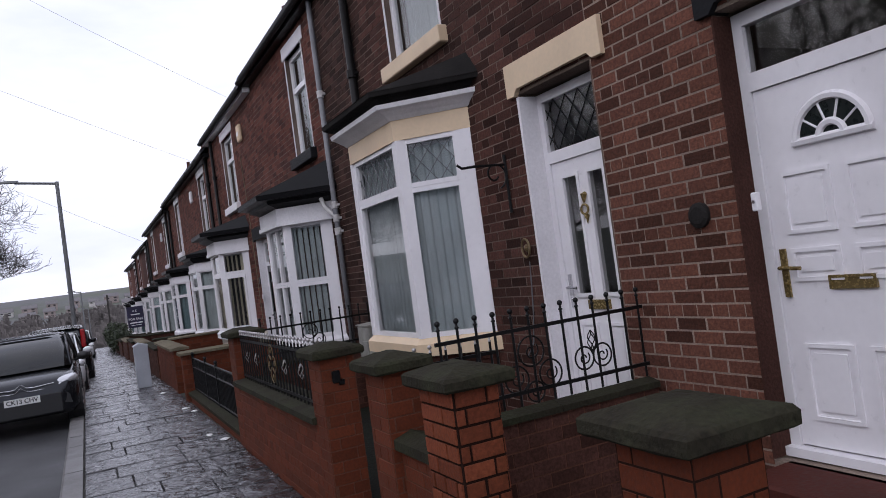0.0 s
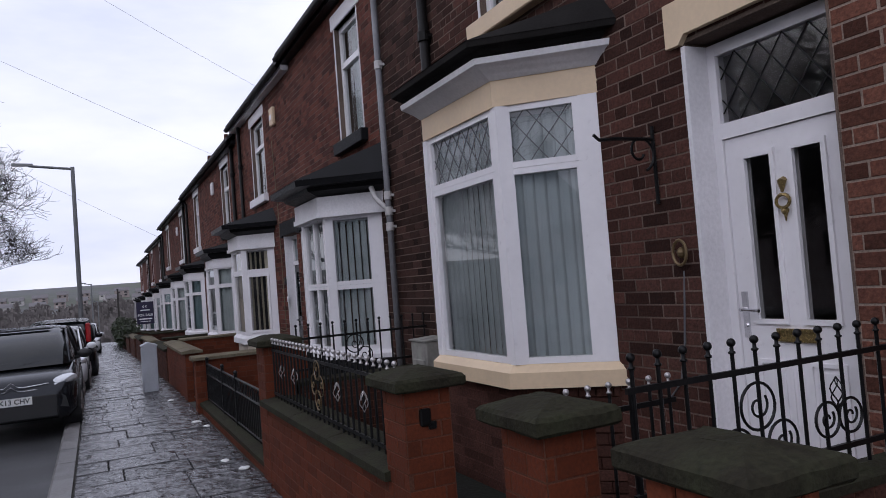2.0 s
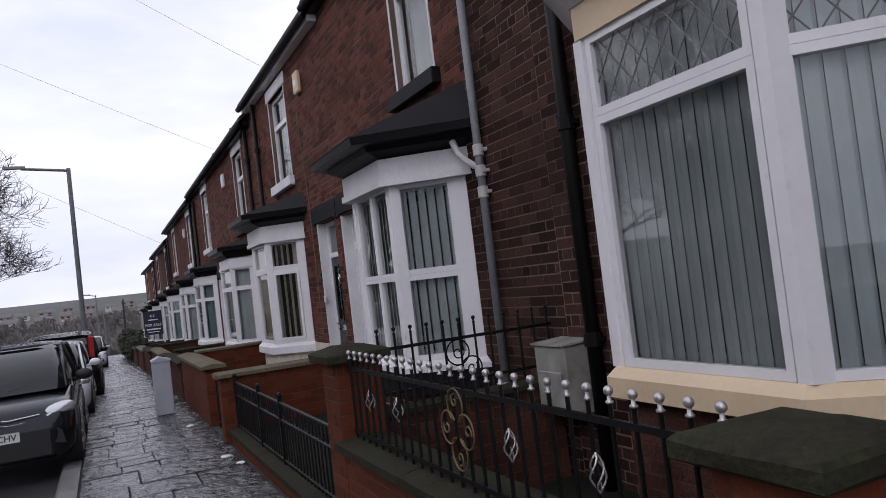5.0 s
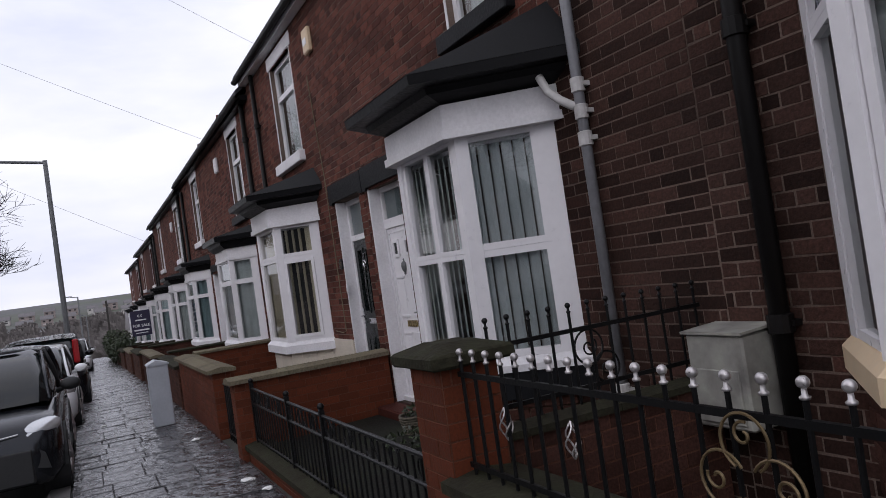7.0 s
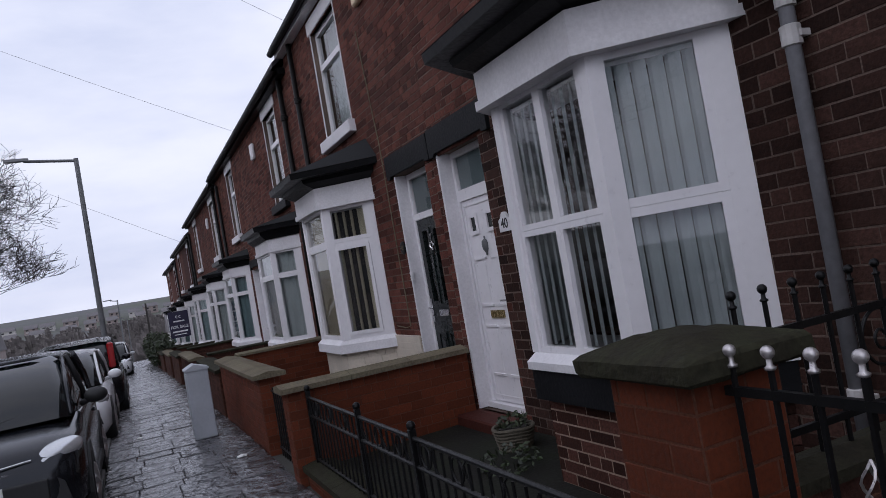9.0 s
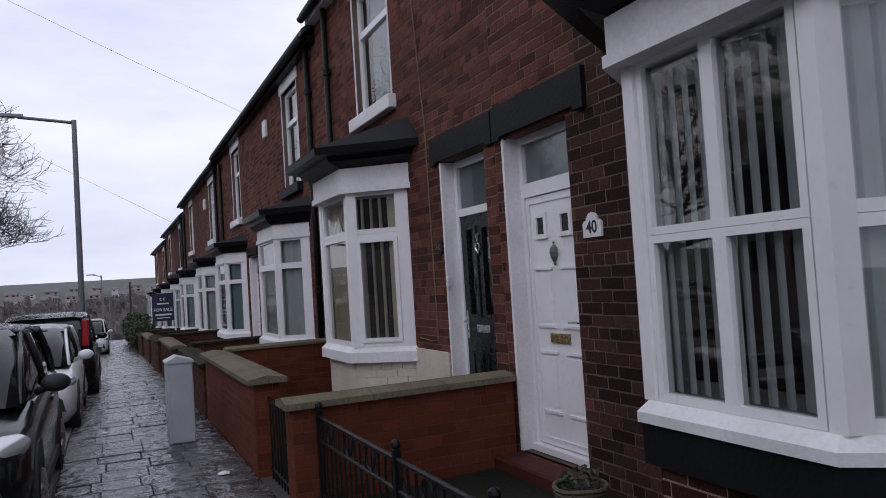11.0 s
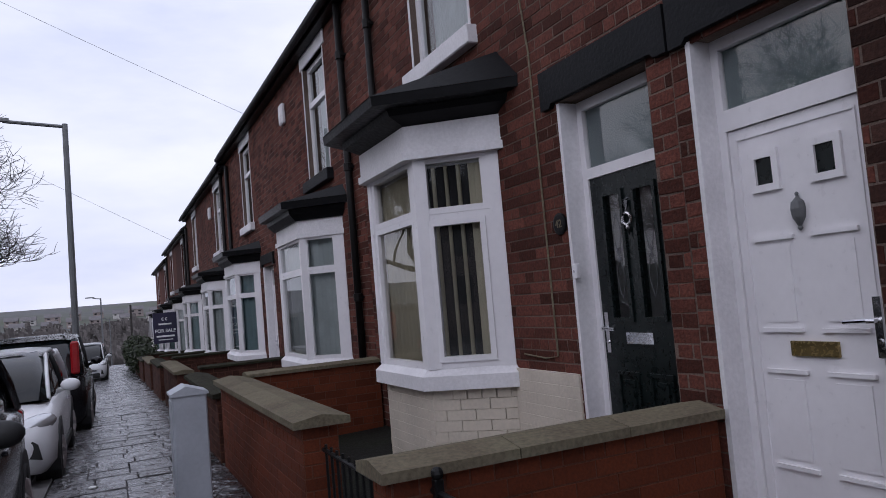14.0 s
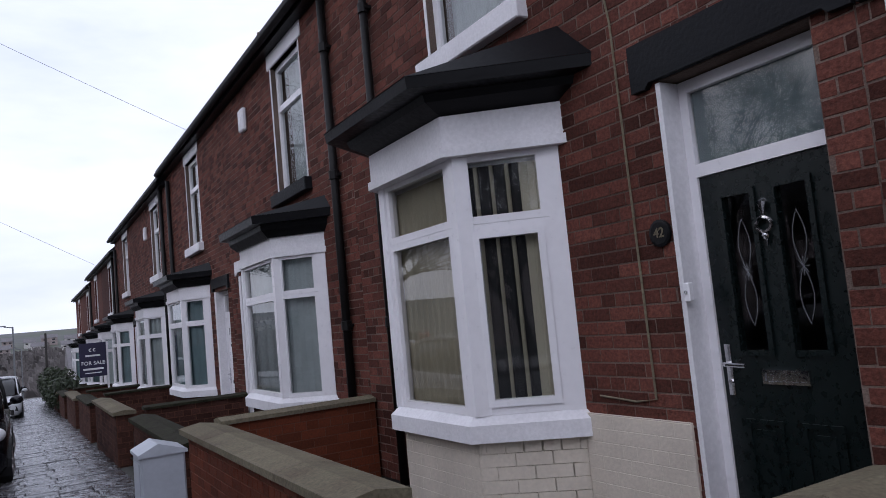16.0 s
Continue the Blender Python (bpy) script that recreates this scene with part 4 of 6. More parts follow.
def garden_wall(x0, x1, y0, y1, z1, label, coping=None, over=0.05, thick=0.07, lump=0.9):
    """A brick wall along the street or across it, with coping stones of its own."""
    z0 = gz((y0 + y1) / 2) - 0.2
    bm = bmesh.new()
    box(bm, x0 + 0.006, x1 - 0.006, y0 + 0.006, y1 - 0.006, z0, z1)
    w = tagged(part("garden_wall", bm, MORTAR_GARDEN), label, "garden wall", "front garden walls")
    GARDEN.append((w, x0, x1, y0, y1, z0, z1))
    if coping:
        along = y1 - y0 > x1 - x0
        n = max(1, round((y1 - y0 if along else x1 - x0) / lump))
        for i in range(n):
            bm = bmesh.new()
            if along:
                b = y0 + (y1 - y0) * (i + 1) / n + (over if i == n - 1 else 0) - 0.006
                a = y0 + (y1 - y0) * i / n - (over if i == 0 else 0)
                xm = (x0 + x1) / 2
                prof = [(x0 - over, z1), (x1 + over, z1), (x1 + over, z1 + thick * 0.6), (xm, z1 + thick), (x0 - over, z1 + thick * 0.6)]
                loft(bm, [[(x, y, z) for x, z in prof] for y in (a, b)])
            else:
                a, b = x0 + (x1 - x0) * i / n - (over if i == 0 else 0), x0 + (x1 - x0) * (i + 1) / n - 0.006
                ym = (y0 + y1) / 2
                prof = [(y0 - over, z1), (y0 - over, z1 + thick * 0.6), (ym, z1 + thick), (y1 + over, z1 + thick * 0.6), (y1 + over, z1)]
                loft(bm, [[(x, y, z) for y, z in prof] for x in (a, b)])
            piece_of(w, "coping_stone", bm, coping)
    return w


def gate_pier(y0, y1, top, label, x0=1.41, x1=1.73, cap=0.06, brick=None):
    z0 = gz(y0) - 0.2
    bm = bmesh.new()
    box(bm, x0 + 0.006, x1 - 0.006, y0 + 0.006, y1 - 0.006, z0, top)
    p = tagged(part("gate_pier", bm, brick or MORTAR_GARDEN), label, "gate pier", "brick gate piers")
    GARDEN.append((p, x0, x1, y0, y1, z0, top))
    bm = bmesh.new()
    a, b, c, d = x0 - cap, x1 + cap, y0 - cap, y1 + cap
    wob = lambda s: random.uniform(-s, s)
    rings = []
    for g, z in ((0.012, top), (0, top + 0.012), (0, top + 0.052), (0.014, top + 0.066), (0.13, top + 0.10)):
        ring = []
        for (xa, ya), (xb, yb) in zip(((a + g, c + g), (b - g, c + g), (b - g, d - g), (a + g, d - g)), ((b - g, c + g), (b - g, d - g), (a + g, d - g), (a + g, c + g))):
            for k in range(4):
                ring.append((xa + (xb - xa) * k / 4 + wob(0.003), ya + (yb - ya) * k / 4 + wob(0.003), z + wob(0.003)))
        rings.append(ring)
    loft(bm, rings)
    piece_of(p, "cap_stone", bm, CAP, "mossy weathered concrete cap", False)
    return p


gate_pier(1.48, 1.80, 1.22, "red brick gate pier with a broad mossy concrete cap", x0=1.37, x1=1.65, cap=0.07, brick=MORTAR_RAKED)
gate_pier(2.93, 3.29, 1.23, "bright red brick gate pier with open joints and a mossy cap", x0=1.40, x1=1.64, brick=MORTAR_RAKED)
gate_pier(3.80, 4.10, 1.24, "red-painted brick gate pier with a mossy cap", x1=1.64)
gate_pier(5.12, 5.43, 1.235, "red-painted brick gate pier with a mossy cap", x0=1.44, x1=1.71)
# raised black blocks stand in for the dark hole in this pier
bm = bmesh.new()
soft_box(bm, 1.525, 1.585, 5.106, 5.135, 1.05, 1.14, 0.008)
soft_box(bm, 1.57, 1.615, 5.11, 5.135, 1.03, 1.07, 0.006)
attach(part("rusted_socket", bm, IRON), GARDEN[-1][0])
gate_pier(8.58, 8.92, 1.275, "red-painted brick gate pier between the railings", x0=1.46, x1=1.76)
garden_wall(1.46, 1.62, 3.29, 3.80, 0.82, "low red brick wall between two piers", CAP, 0.03, 0.09)
garden_wall(1.46, 1.74, 5.43, 8.58, 0.74, "low red-painted brick wall under iron railings", CAP, 0.05, 0.08, 1.1)
garden_wall(1.68, 3.20, 3.64, 3.80, 0.84, "low red brick side wall under iron railings", CAP, 0.02, 0.06)
garden_wall(1.80, 3.20, 8.70, 8.86, 0.86, "low red brick side wall under iron railings", CAP, 0.02, 0.06)
garden_wall(1.43, 3.22, 13.70, 13.94, 0.80, "red brick side wall with sandstone coping", COPING, 0.05, 0.075, 0.62)
garden_wall(1.46, 1.70, 15.35, 18.98, 0.80, "red brick front wall with sandstone coping", COPING, 0.06, 0.075, 0.9)
garden_wall(1.75, 3.22, 18.86, 19.08, 0.84, "red brick side wall with sandstone coping", COPING, 0.03, 0.06, 0.7)
garden_wall(1.50, 1.74, 8.93, 13.69, 0.10, "low kerb wall of worn stone under the iron fence", CAP, 0.03, 0.08, 1.0)
garden_wall(1.46, 1.72, -2.0, 1.48, 0.8, "red brick front wall with mossy coping", CAP, 0.05, 0.08, 1.0)
for i, (a, b, zt) in enumerate(((19.3, 22.6, 0.62), (24.6, 28.2, 0.55), (29.6, 33.0, 0.40), (34.4, 38.4, 0.25), (40.0, 43.6, 0.05), (45.0, 48.8, -0.1))):
    garden_wall(1.46, 1.70, a, b, zt, "weathered brick front wall of a further house", COPING if i % 2 else CAP, 0.05, 0.08, 0.9)
    garden_wall(1.75, 3.2, b + 0.9, b + 1.1, zt + 0.05, "weathered brick side wall of a further house", CAP, 0.03, 0.06, 0.7)


def picket_mesh(name, z0, z1, r, mat):
    bm = bmesh.new()
    tube(bm, [(0, 0, z0), (0, 0, z1)], r, 6)
    me = bpy.data.meshes.new(name)
    bm.to_mesh(me)
    bm.free()
    me.materials.append(mat)
    return me


def ball_mesh(name, r, mat):
    bm = bmesh.new()
    ball(bm, 0, 0, r * 0.6, r, 10, 7)
    tube(bm, [(0, 0, -r * 1.9), (0, 0, -r * 1.5), (0, 0, -r * 1.2), (0, 0, -r * 0.3)], [r * 0.75, r * 0.85, r * 0.45, r * 0.4], 8)
    me = bpy.data.meshes.new(name)
    bm.to_mesh(me)
    bm.free()
    me.materials.append(mat)
    me.shade_smooth()
    return me


def scroll(parent, at, outline, mat, r=0.007, name="scroll"):
    """A bent bar: outline in the plane of the railing, at(u, z) gives the place."""
    bm = bmesh.new()
    tube(bm, [at(u, z) for u, z in outline], r, 6)
    return piece_of(parent, name, bm, mat)


def spiral(cx, cz, r0, r1, a0, a1, n=22):
    return [(cx + (r0 + (r1 - r0) * i / n) * math.cos(radians(a0 + (a1 - a0) * i / n)), cz + (r0 + (r1 - r0) * i / n) * math.sin(radians(a0 + (a1 - a0) * i / n))) for i in range(n + 1)]


def basket(parent, at, u, z, mat):
    """A twisted wire basket on a picket."""
    for k in range(4):
        bm = bmesh.new()
        pts = []
        for i in range(9):
            a = radians(90 * k + 22 * i)
            w = 0.028 * math.sin(math.pi * i / 8)
            x, y, zz = at(u + w * math.cos(a), z - 0.065 + 0.13 * i / 8)
            q = at(u, 0)
            pts.append((x + w * math.sin(a) * across(at)[0], y + w * math.sin(a) * across(at)[1], zz))
        tube(bm, pts, 0.0035, 4)
        piece_of(parent, "basket_wire", bm, mat)


def across(at):
    a, b = Vector(at(0, 0)), Vector(at(1, 0))
    d = b - a
    return (-d.y, d.x)


def railing(name, at, length, z0, rail_low, rail_top, tip, step, label, ball_mat, r=0.0085, ball_r=0.022, category="railing"):
    """Pickets with ball tops between two rails."""
    base = at(length / 2, z0)
    e = thing(name, *base, label, category, "iron railings")
    for z in (rail_low, rail_top):
        bm = bmesh.new()
        a, b = Vector(at(0, z)), Vector(at(length, z))
        s = Vector(across(at)).to_3d() * 0.008
        up = Vector((0, 0, 0.011))
        loft(bm, [[p - s - up, p + s - up, p + s + up, p - s + up] for p in (a, b)])
        piece_of(e, "rail", bm, IRON)
    pm, bmx = picket_mesh("picket", 0, tip - z0, r, IRON), ball_mesh("finial", ball_r, ball_mat)
    n = round(length / step)
    for i in range(n + 1):
        u = 0.03 + (length - 0.06) * i / n
        p = new("picket", pm)
        p.matrix_basis = pose(*at(u, z0))
        attach(p, e)
        f = new("finial", bmx)
        f.matrix_basis = pose(*at(u, tip + ball_r * 1.4))
        attach(f, p)
    return e


# silver-tipped railing with the gilt medallion along the front
front_at = lambda u, z: (1.54, 5.43 + u, z)
rb = railing("iron_railing", front_at, 3.12, 0.80, 0.85, 1.245, 1.31, 0.1135, "black iron railing with silver ball tops and a gilt medallion", SILVER, ball_r=0.016)
for du in (0.59, 1.14, 2.33, 2.77):
    basket(rb, front_at, du, 1.07, SILVER)
med = lambda u, z: (1.522, 5.43 + u, z)
for k in range(4):
    a = 90 * k
    cx, cz = 1.57 + 0.085 * math.cos(radians(a)), 1.075 + 0.105 * math.sin(radians(a))
    scroll(rb, med, spiral(cx, cz, 0.075, 0.075, a - 150, a + 150), GOLD, 0.0045, "gilt_scroll")
    scroll(rb, med, spiral(cx + 0.02 * math.cos(radians(a)), cz + 0.02 * math.sin(radians(a)), 0.008, 0.035, a + 20, a + 380), GOLD, 0.0045, "gilt_scroll")
# side railings between the yards
ab_at = lambda u, z: (1.72 + u, 3.73, z)
ra = railing("iron_railing", ab_at, 1.5, 0.90, 0.98, 1.35, 1.43, 0.125, "black iron side railing with scrollwork in front of a white door", IRON, ball_r=0.017)
for cx, cz, r in ((0.62, 1.21, 0.09), (0.50, 1.06, 0.08), (0.74, 1.06, 0.08), (0.62, 0.97, 0.06), (1.0, 1.1, 0.07), (1.14, 1.1, 0.07)):
    scroll(ra, ab_at, spiral(cx, cz, r, r, 0, 360), IRON, 0.006)
    scroll(ra, ab_at, spiral(cx, cz, 0.012, r * 0.6, 0, 400), IRON, 0.005)
basket(ra, ab_at, 1.07, 1.2, IRON)
bc_at = lambda u, z: (1.80 + u, 8.78, z)
rc = railing("iron_railing", bc_at, 1.42, 0.92, 1.0, 1.30, 1.40, 0.125, "black iron side railing with black ball tops", IRON, ball_r=0.015)
for cx, cz, r in ((0.62, 1.20, 0.09), (0.72, 1.08, 0.08)):
    scroll(rc, bc_at, spiral(cx, cz, r, r, 0, 360), IRON, 0.006)
    scroll(rc, bc_at, spiral(cx, cz, 0.012, r * 0.6, 0, 400), IRON, 0.005)
# the open gate inside the twin-light house's yard
gate_at = lambda u, z: (1.76 + u, 4.20, z)
gt = railing("iron_gate", gate_at, 0.60, 0.30, 0.36, 1.18, 1.26, 0.11, "black iron gate with silver ball tops standing open", SILVER, ball_r=0.014, category="gate")
# low black fence of number 40
low_at = lambda u, z: (1.60, 9.0 + u, z - 0.004 * u)
e = thing("iron_fence", *low_at(2.2, 0.15), "low black iron fence with a scrolled top band", "fence", "iron railings")
for z in (0.22, 0.60, 0.76):
    bm = bmesh.new()
    tube(bm, [low_at(0, z), low_at(4.66, z)], 0.014, 6)
    piece_of(e, "rail", bm, IRON)
pm = picket_mesh("picket", 0, 0.56, 0.008, IRON)
for i in range(43):
    p = new("picket", pm)
    p.matrix_basis = pose(*low_at(0.05 + 0.1075 * i, 0.18))
    attach(p, e)
for i in range(11):
    u = 0.25 + 0.41 * i
    scroll(e, low_at, spiral(u, 0.68, 0.065, 0.065, 0, 360), IRON, 0.006)
    scroll(e, low_at, [(u - 0.15, 0.61), (u - 0.1, 0.66), (u - 0.08, 0.72), (u - 0.12, 0.75)], IRON, 0.006)
for u in (0.06, 2.05, 3.1, 4.6):
    bm = bmesh.new()
    x, y, z = low_at(u, 0)
    soft_box(bm, x - 0.02, x + 0.02, y - 0.02, y + 0.02, 0.0, 0.80, 0.004)
    ball(bm, x, y, 0.82, 0.028)
    piece_of(e, "post", bm, IRON)
# dark gate of number 42
e = thing("iron_gate", 1.58, 14.65, gz(14.6), "dark iron gate between brick walls", "gate", "iron railings")
for z in (0.05, 0.66):
    bm = bmesh.new()
    tube(bm, [(1.58, 14.0, z), (1.58, 15.3, z)], 0.014, 6)
    piece_of(e, "rail", bm, IRON)
pm = picket_mesh("picket", -0.05, 0.70, 0.009, IRON)
for i in range(11):
    p = new("picket", pm)
    p.matrix_basis = pose(1.58, 14.06 + 0.118 * i, 0.0)
    attach(p, e)

# ---- things fixed to the fronts ----
grey_pipe = downpipe(9.51, 0.05, 5.62, PIPE_GREY, 0.036, collars=(0.75, 2.42, 2.60, 2.78, 4.3), label="grey downpipe with pale collars on the brick wall", house=None, collar_mat=PIPE_WHITE)
bm = bmesh.new()
tube(bm, [(FRONT - 0.06, 9.51, 2.63), (FRONT - 0.08, 9.57, 2.66), (FRONT - 0.10, 9.66, 2.72), (FRONT - 0.13, 9.74, 2.80), (FRONT - 0.15, 9.79, 2.92)], 0.03, 10)
piece_of(grey_pipe, "branch_pipe", bm, PIPE_WHITE, "white branch pipe from the bay roof", True)
downpipe(8.22, 0.05, 5.62, PIPE_BLACK, 0.05, collars=(1.2, 2.7, 4.2), label="black cast-iron downpipe on the brick wall")
downpipe(18.30, 0.0, 5.62, PIPE_BLACK, 0.04, collars=(1.6, 3.2, 4.6), label="black downpipe on the brick wall")
downpipe(19.35, 0.0, 5.40, PIPE_BLACK, 0.045, collars=(1.6, 3.2, 4.6), label="black downpipe on the brick wall")
for k, y in enumerate((28.9, 29.9, 39.3, 40.3, 49.7)):
    downpipe(y, gz(y), 5.1 - 0.25 * (k // 2), PIPE_BLACK, 0.045, label="black downpipe on the brick wall")

bm = bmesh.new()
soft_box(bm, 2.985, FRONT + 0.004, 8.30, 8.68, 0.68, 1.17, 0.012)
mb = tagged(part("meter_box", bm, METER), "weathered pale meter box on the brick wall", "meter box")
bm = bmesh.new()
soft_box(bm, 2.974, 2.986, 8.34, 8.64, 0.71, 0.99, 0.005)
piece_of(mb, "door", bm, METER)
bm = bmesh.new()
loft(bm, [[(x, y, z) for x, z in ((2.968, 1.172), (3.25, 1.185), (3.25, 1.20), (2.968, 1.186))] for y in (8.285, 8.695)])
piece_of(mb, "lid", bm, METER)


def alarm_box(y, z, mat, label):
    bm = bmesh.new()
    soft_box(bm, FRONT - 0.07, FRONT + 0.006, y - 0.12, y + 0.12, z - 0.17, z + 0.17, 0.02)
    a = tagged(part("alarm_box", bm, mat), label, "alarm box", "alarm boxes")
    bm = bmesh.new()
    soft_box(bm, FRONT - 0.078, FRONT - 0.069, y - 0.07, y + 0.07, z - 0.06, z + 0.03, 0.003)
    piece_of(a, "badge", bm, WHITE)


alarm_box(15.02, 4.98, CREAM, "cream alarm box high on the brick wall")
alarm_box(22.75, 4.75, WHITE_PAINT, "pale alarm box high on the brick wall")
alarm_box(32.6, 4.45, WHITE_PAINT, "pale alarm box high on the brick wall")

# hanging basket bracket
br = thing("plant_bracket", FRONT, 5.15, 2.35, "black wrought-iron hanging bracket on the brick wall", "bracket")
bm = bmesh.new()
tube(bm, [(FRONT - 0.012, 5.15, 2.14), (FRONT - 0.012, 5.15, 2.62)], 0.013, 6)
piece_of(br, "back_bar", bm, IRON)
bm = bmesh.new()
tube(bm, [(FRONT - 0.01, 5.15, 2.54), (FRONT - 0.30, 5.15, 2.54), (FRONT - 0.42, 5.15, 2.53), (FRONT - 0.46, 5.15, 2.56)], 0.011, 6)
piece_of(br, "arm", bm, IRON)
bm = bmesh.new()
tube(bm, [(FRONT - 0.02 - 0.1 + x, 5.15, 2.46 + z) for x, z in spiral(0, 0, 0.12, 0.03, -70, 330)], 0.009, 6)
piece_of(br, "scroll", bm, IRON)
# gilt face-shaped plaque, kept plain
bm = bmesh.new()
tube(bm, [(FRONT - 0.02, 5.0 + 0.055 * math.cos(radians(a)), 1.83 + 0.075 * math.sin(radians(a))) for a in range(0, 361, 24)], 0.010, 6)
ball(bm, FRONT + 0.004, 5.0, 1.83, 0.036)
tagged(part("wall_plaque", bm, GOLD), "small gilt round wall plaque on brick", "plaque")
bm = bmesh.new()
tube(bm, [(FRONT + 0.004, 5.0, 1.72), (FRONT - 0.004, 5.04, 1.3), (FRONT - 0.004, 5.1, 1.05), (FRONT - 0.004, 5.2, 0.95)], 0.006, 5)
tagged(part("wall_cable", bm, CABLE), "thin black cable on the brick wall", "cable", "wall cables")
# round vent
bm = bmesh.new()
tube(bm, [(FRONT + 0.01, 3.14, 1.875), (FRONT - 0.02, 3.14, 1.875), (FRONT - 0.03, 3.14, 1.875)], [0.075, 0.075, 0.05], 14)
tagged(part("wall_ornament", bm, FELT), "dark round cast ornament on the brick wall", "ornament")
# bell pushes
for y, z in ((2.73, 1.9), (14.83, 1.62)):
    bm = bmesh.new()
    soft_box(bm, FRONT - 0.03, FRONT + 0.006, y - 0.02, y + 0.02, z - 0.05, z + 0.05, 0.006)
    bp = tagged(part("doorbell", bm, WHITE), "small white doorbell beside the door", "doorbell", "doorbells")
    bm = bmesh.new()
    tube(bm, [(FRONT - 0.029, y, z), (FRONT - 0.036, y, z)], 0.010, 8)
    piece_of(bp, "button", bm, CHROME)
# wire down the wall of number 42
for y in (15.15,):
    bm = bmesh.new()
    tube(bm, [(FRONT - 0.008, 15.32, 4.6), (FRONT - 0.008, 15.22, 3.6), (FRONT - 0.008, 15.17, 3.2), (FRONT - 0.008, 15.15, 1.05), (FRONT - 0.008, 15.3, 1.03), (FRONT - 0.008, 15.6, 1.05)], 0.007, 5)
    tagged(part("wall_cable", bm, COPING), "thin pale cable running down the brick wall", "cable", "wall cables")


def written(name, text, size, m, mat, parent, depth=0.001):
    c = bpy.data.curves.new(name, "FONT")
    c.offset = size * 0.018
    c.body, c.size, c.align_x, c.align_y, c.extrude = text, size, "CENTER", "CENTER", depth
    ob = new(name, c)
    bpy.context.view_layer.update()
    me = bpy.data.meshes.new_from_object(ob)
    bpy.data.objects.remove(ob)
    bpy.data.curves.remove(c)
    me.materials.clear()
    me.materials.append(mat)
    t = new(name, me)
    t.matrix_basis = m
    return attach(t, parent)


FACE_STREET = lambda x, y, z: pose(x, y, z, 90, 0, -90)
# number 40 plate
bm = bmesh.new()
out = [(-0.10, -0.075), (0.10, -0.075), (0.10, 0.02), (0.075, 0.04)] + arc(0, 0.03, 0.06, 0, 180, 10) + [(-0.075, 0.04), (-0.10, 0.02)]
a = [bm.verts.new((FRONT - 0.014, 12.53 + y, 1.935 + z)) for y, z in out]
b = [bm.verts.new((FRONT + 0.006, 12.53 + y, 1.935 + z)) for y, z in out]
for i in range(len(out)):
    bm.faces.new((a[i], b[i], b[(i + 1) % len(out)], a[(i + 1) % len(out)]))
bm.faces.new(a[::-1])
np40 = tagged(part("house_number_plate", bm, WHITE_PAINT), "white house number plate reading 40 on brick", "number plate", "house numbers")
written("number", "40", 0.115, FACE_STREET(FRONT - 0.0155, 12.53, 1.925), PLASTIC, np40)
bm = bmesh.new()
tube(bm, [(FRONT + 0.006, 14.98, 1.95), (FRONT - 0.012, 14.98, 1.95), (FRONT - 0.016, 14.98, 1.95)], [0.075, 0.075, 0.06], 18)
np42 = tagged(part("house_number_plate", bm, BLACK_PAINT), "round dark house number plate reading 42", "number plate", "house numbers")
written("number", "42", 0.075, FACE_STREET(FRONT - 0.018, 14.98, 1.95), COPING, np42)
# plant pot by the door of number 40
pot = thing("plant_pot", 2.92, 12.42, 0.12, "pale wicker plant pot with a low shrub on the yard", "plant pot")
bm = bmesh.new()
for k in range(9):
    z = 0.10 + 0.026 * k
    r = 0.115 + 0.006 * k
    tube(bm, [(2.92 + r * math.cos(radians(a)), 12.42 + r * math.sin(radians(a)), z + 0.004 * math.sin(a)) for a in range(0, 361, 20)], 0.015, 6)
piece_of(pot, "basket", bm, WICKER)
bm = bmesh.new()
tube(bm, [(2.92, 12.42, 0.09), (2.92, 12.42, 0.31)], 0.12, 12)
piece_of(pot, "soil", bm, BARK)


def leaf_cloud(bm, cx, cy, cz, rx, ry, rz, n, size):
    for _ in range(n):
        v = Vector((random.gauss(0, 1), random.gauss(0, 1), random.gauss(0, 1))).normalized() * random.uniform(0.45, 1.0) ** 0.5
        p = Vector((cx + v.x * rx, cy + v.y * ry, cz + v.z * rz))
        d = Vector((random.gauss(0, 1), random.gauss(0, 1), random.gauss(0, 1))).normalized()
        s = d.orthogonal().normalized()
        w = size * random.uniform(0.6, 1.3)
        q = [bm.verts.new(p + d * w), bm.verts.new(p + s * w * 0.4), bm.verts.new(p - d * w), bm.verts.new(p - s * w * 0.4)]
        bm.faces.new(q)


bm = bmesh.new()
leaf_cloud(bm, 2.92, 12.42, 0.36, 0.13, 0.13, 0.07, 110, 0.03)
piece_of(pot, "shrub", bm, LEAF)
bm = bmesh.new()
leaf_cloud(bm, 2.62, 11.95, 0.2, 0.25, 0.2, 0.12, 200, 0.03)
tagged(part("low_shrub", bm, LEAF), "low dark shrub in the front yard", "shrub")

# ---- street furniture ----
cab = thing("street_cabinet", 1.01, 17.6, gz(17.6), "pale grey utility cabinet with a ridged top beside the wall", "cabinet")
g = gz(17.6)
bm = bmesh.new()
soft_box(bm, 0.87, 1.15, 17.4, 17.76, g, g + 0.91, 0.012)
piece_of(cab, "body", bm, BOX_GREY)
bm = bmesh.new()
prof = [(0.855, g + 0.90), (1.165, g + 0.90), (1.165, g + 0.92), (0.98, g + 0.98), (0.855, g + 0.92)]
loft(bm, [[(x, y, z) for x, z in prof] for y in (17.385, 17.775)])
piece_of(cab, "lid", bm, BOX_GREY)
bm = bmesh.new()
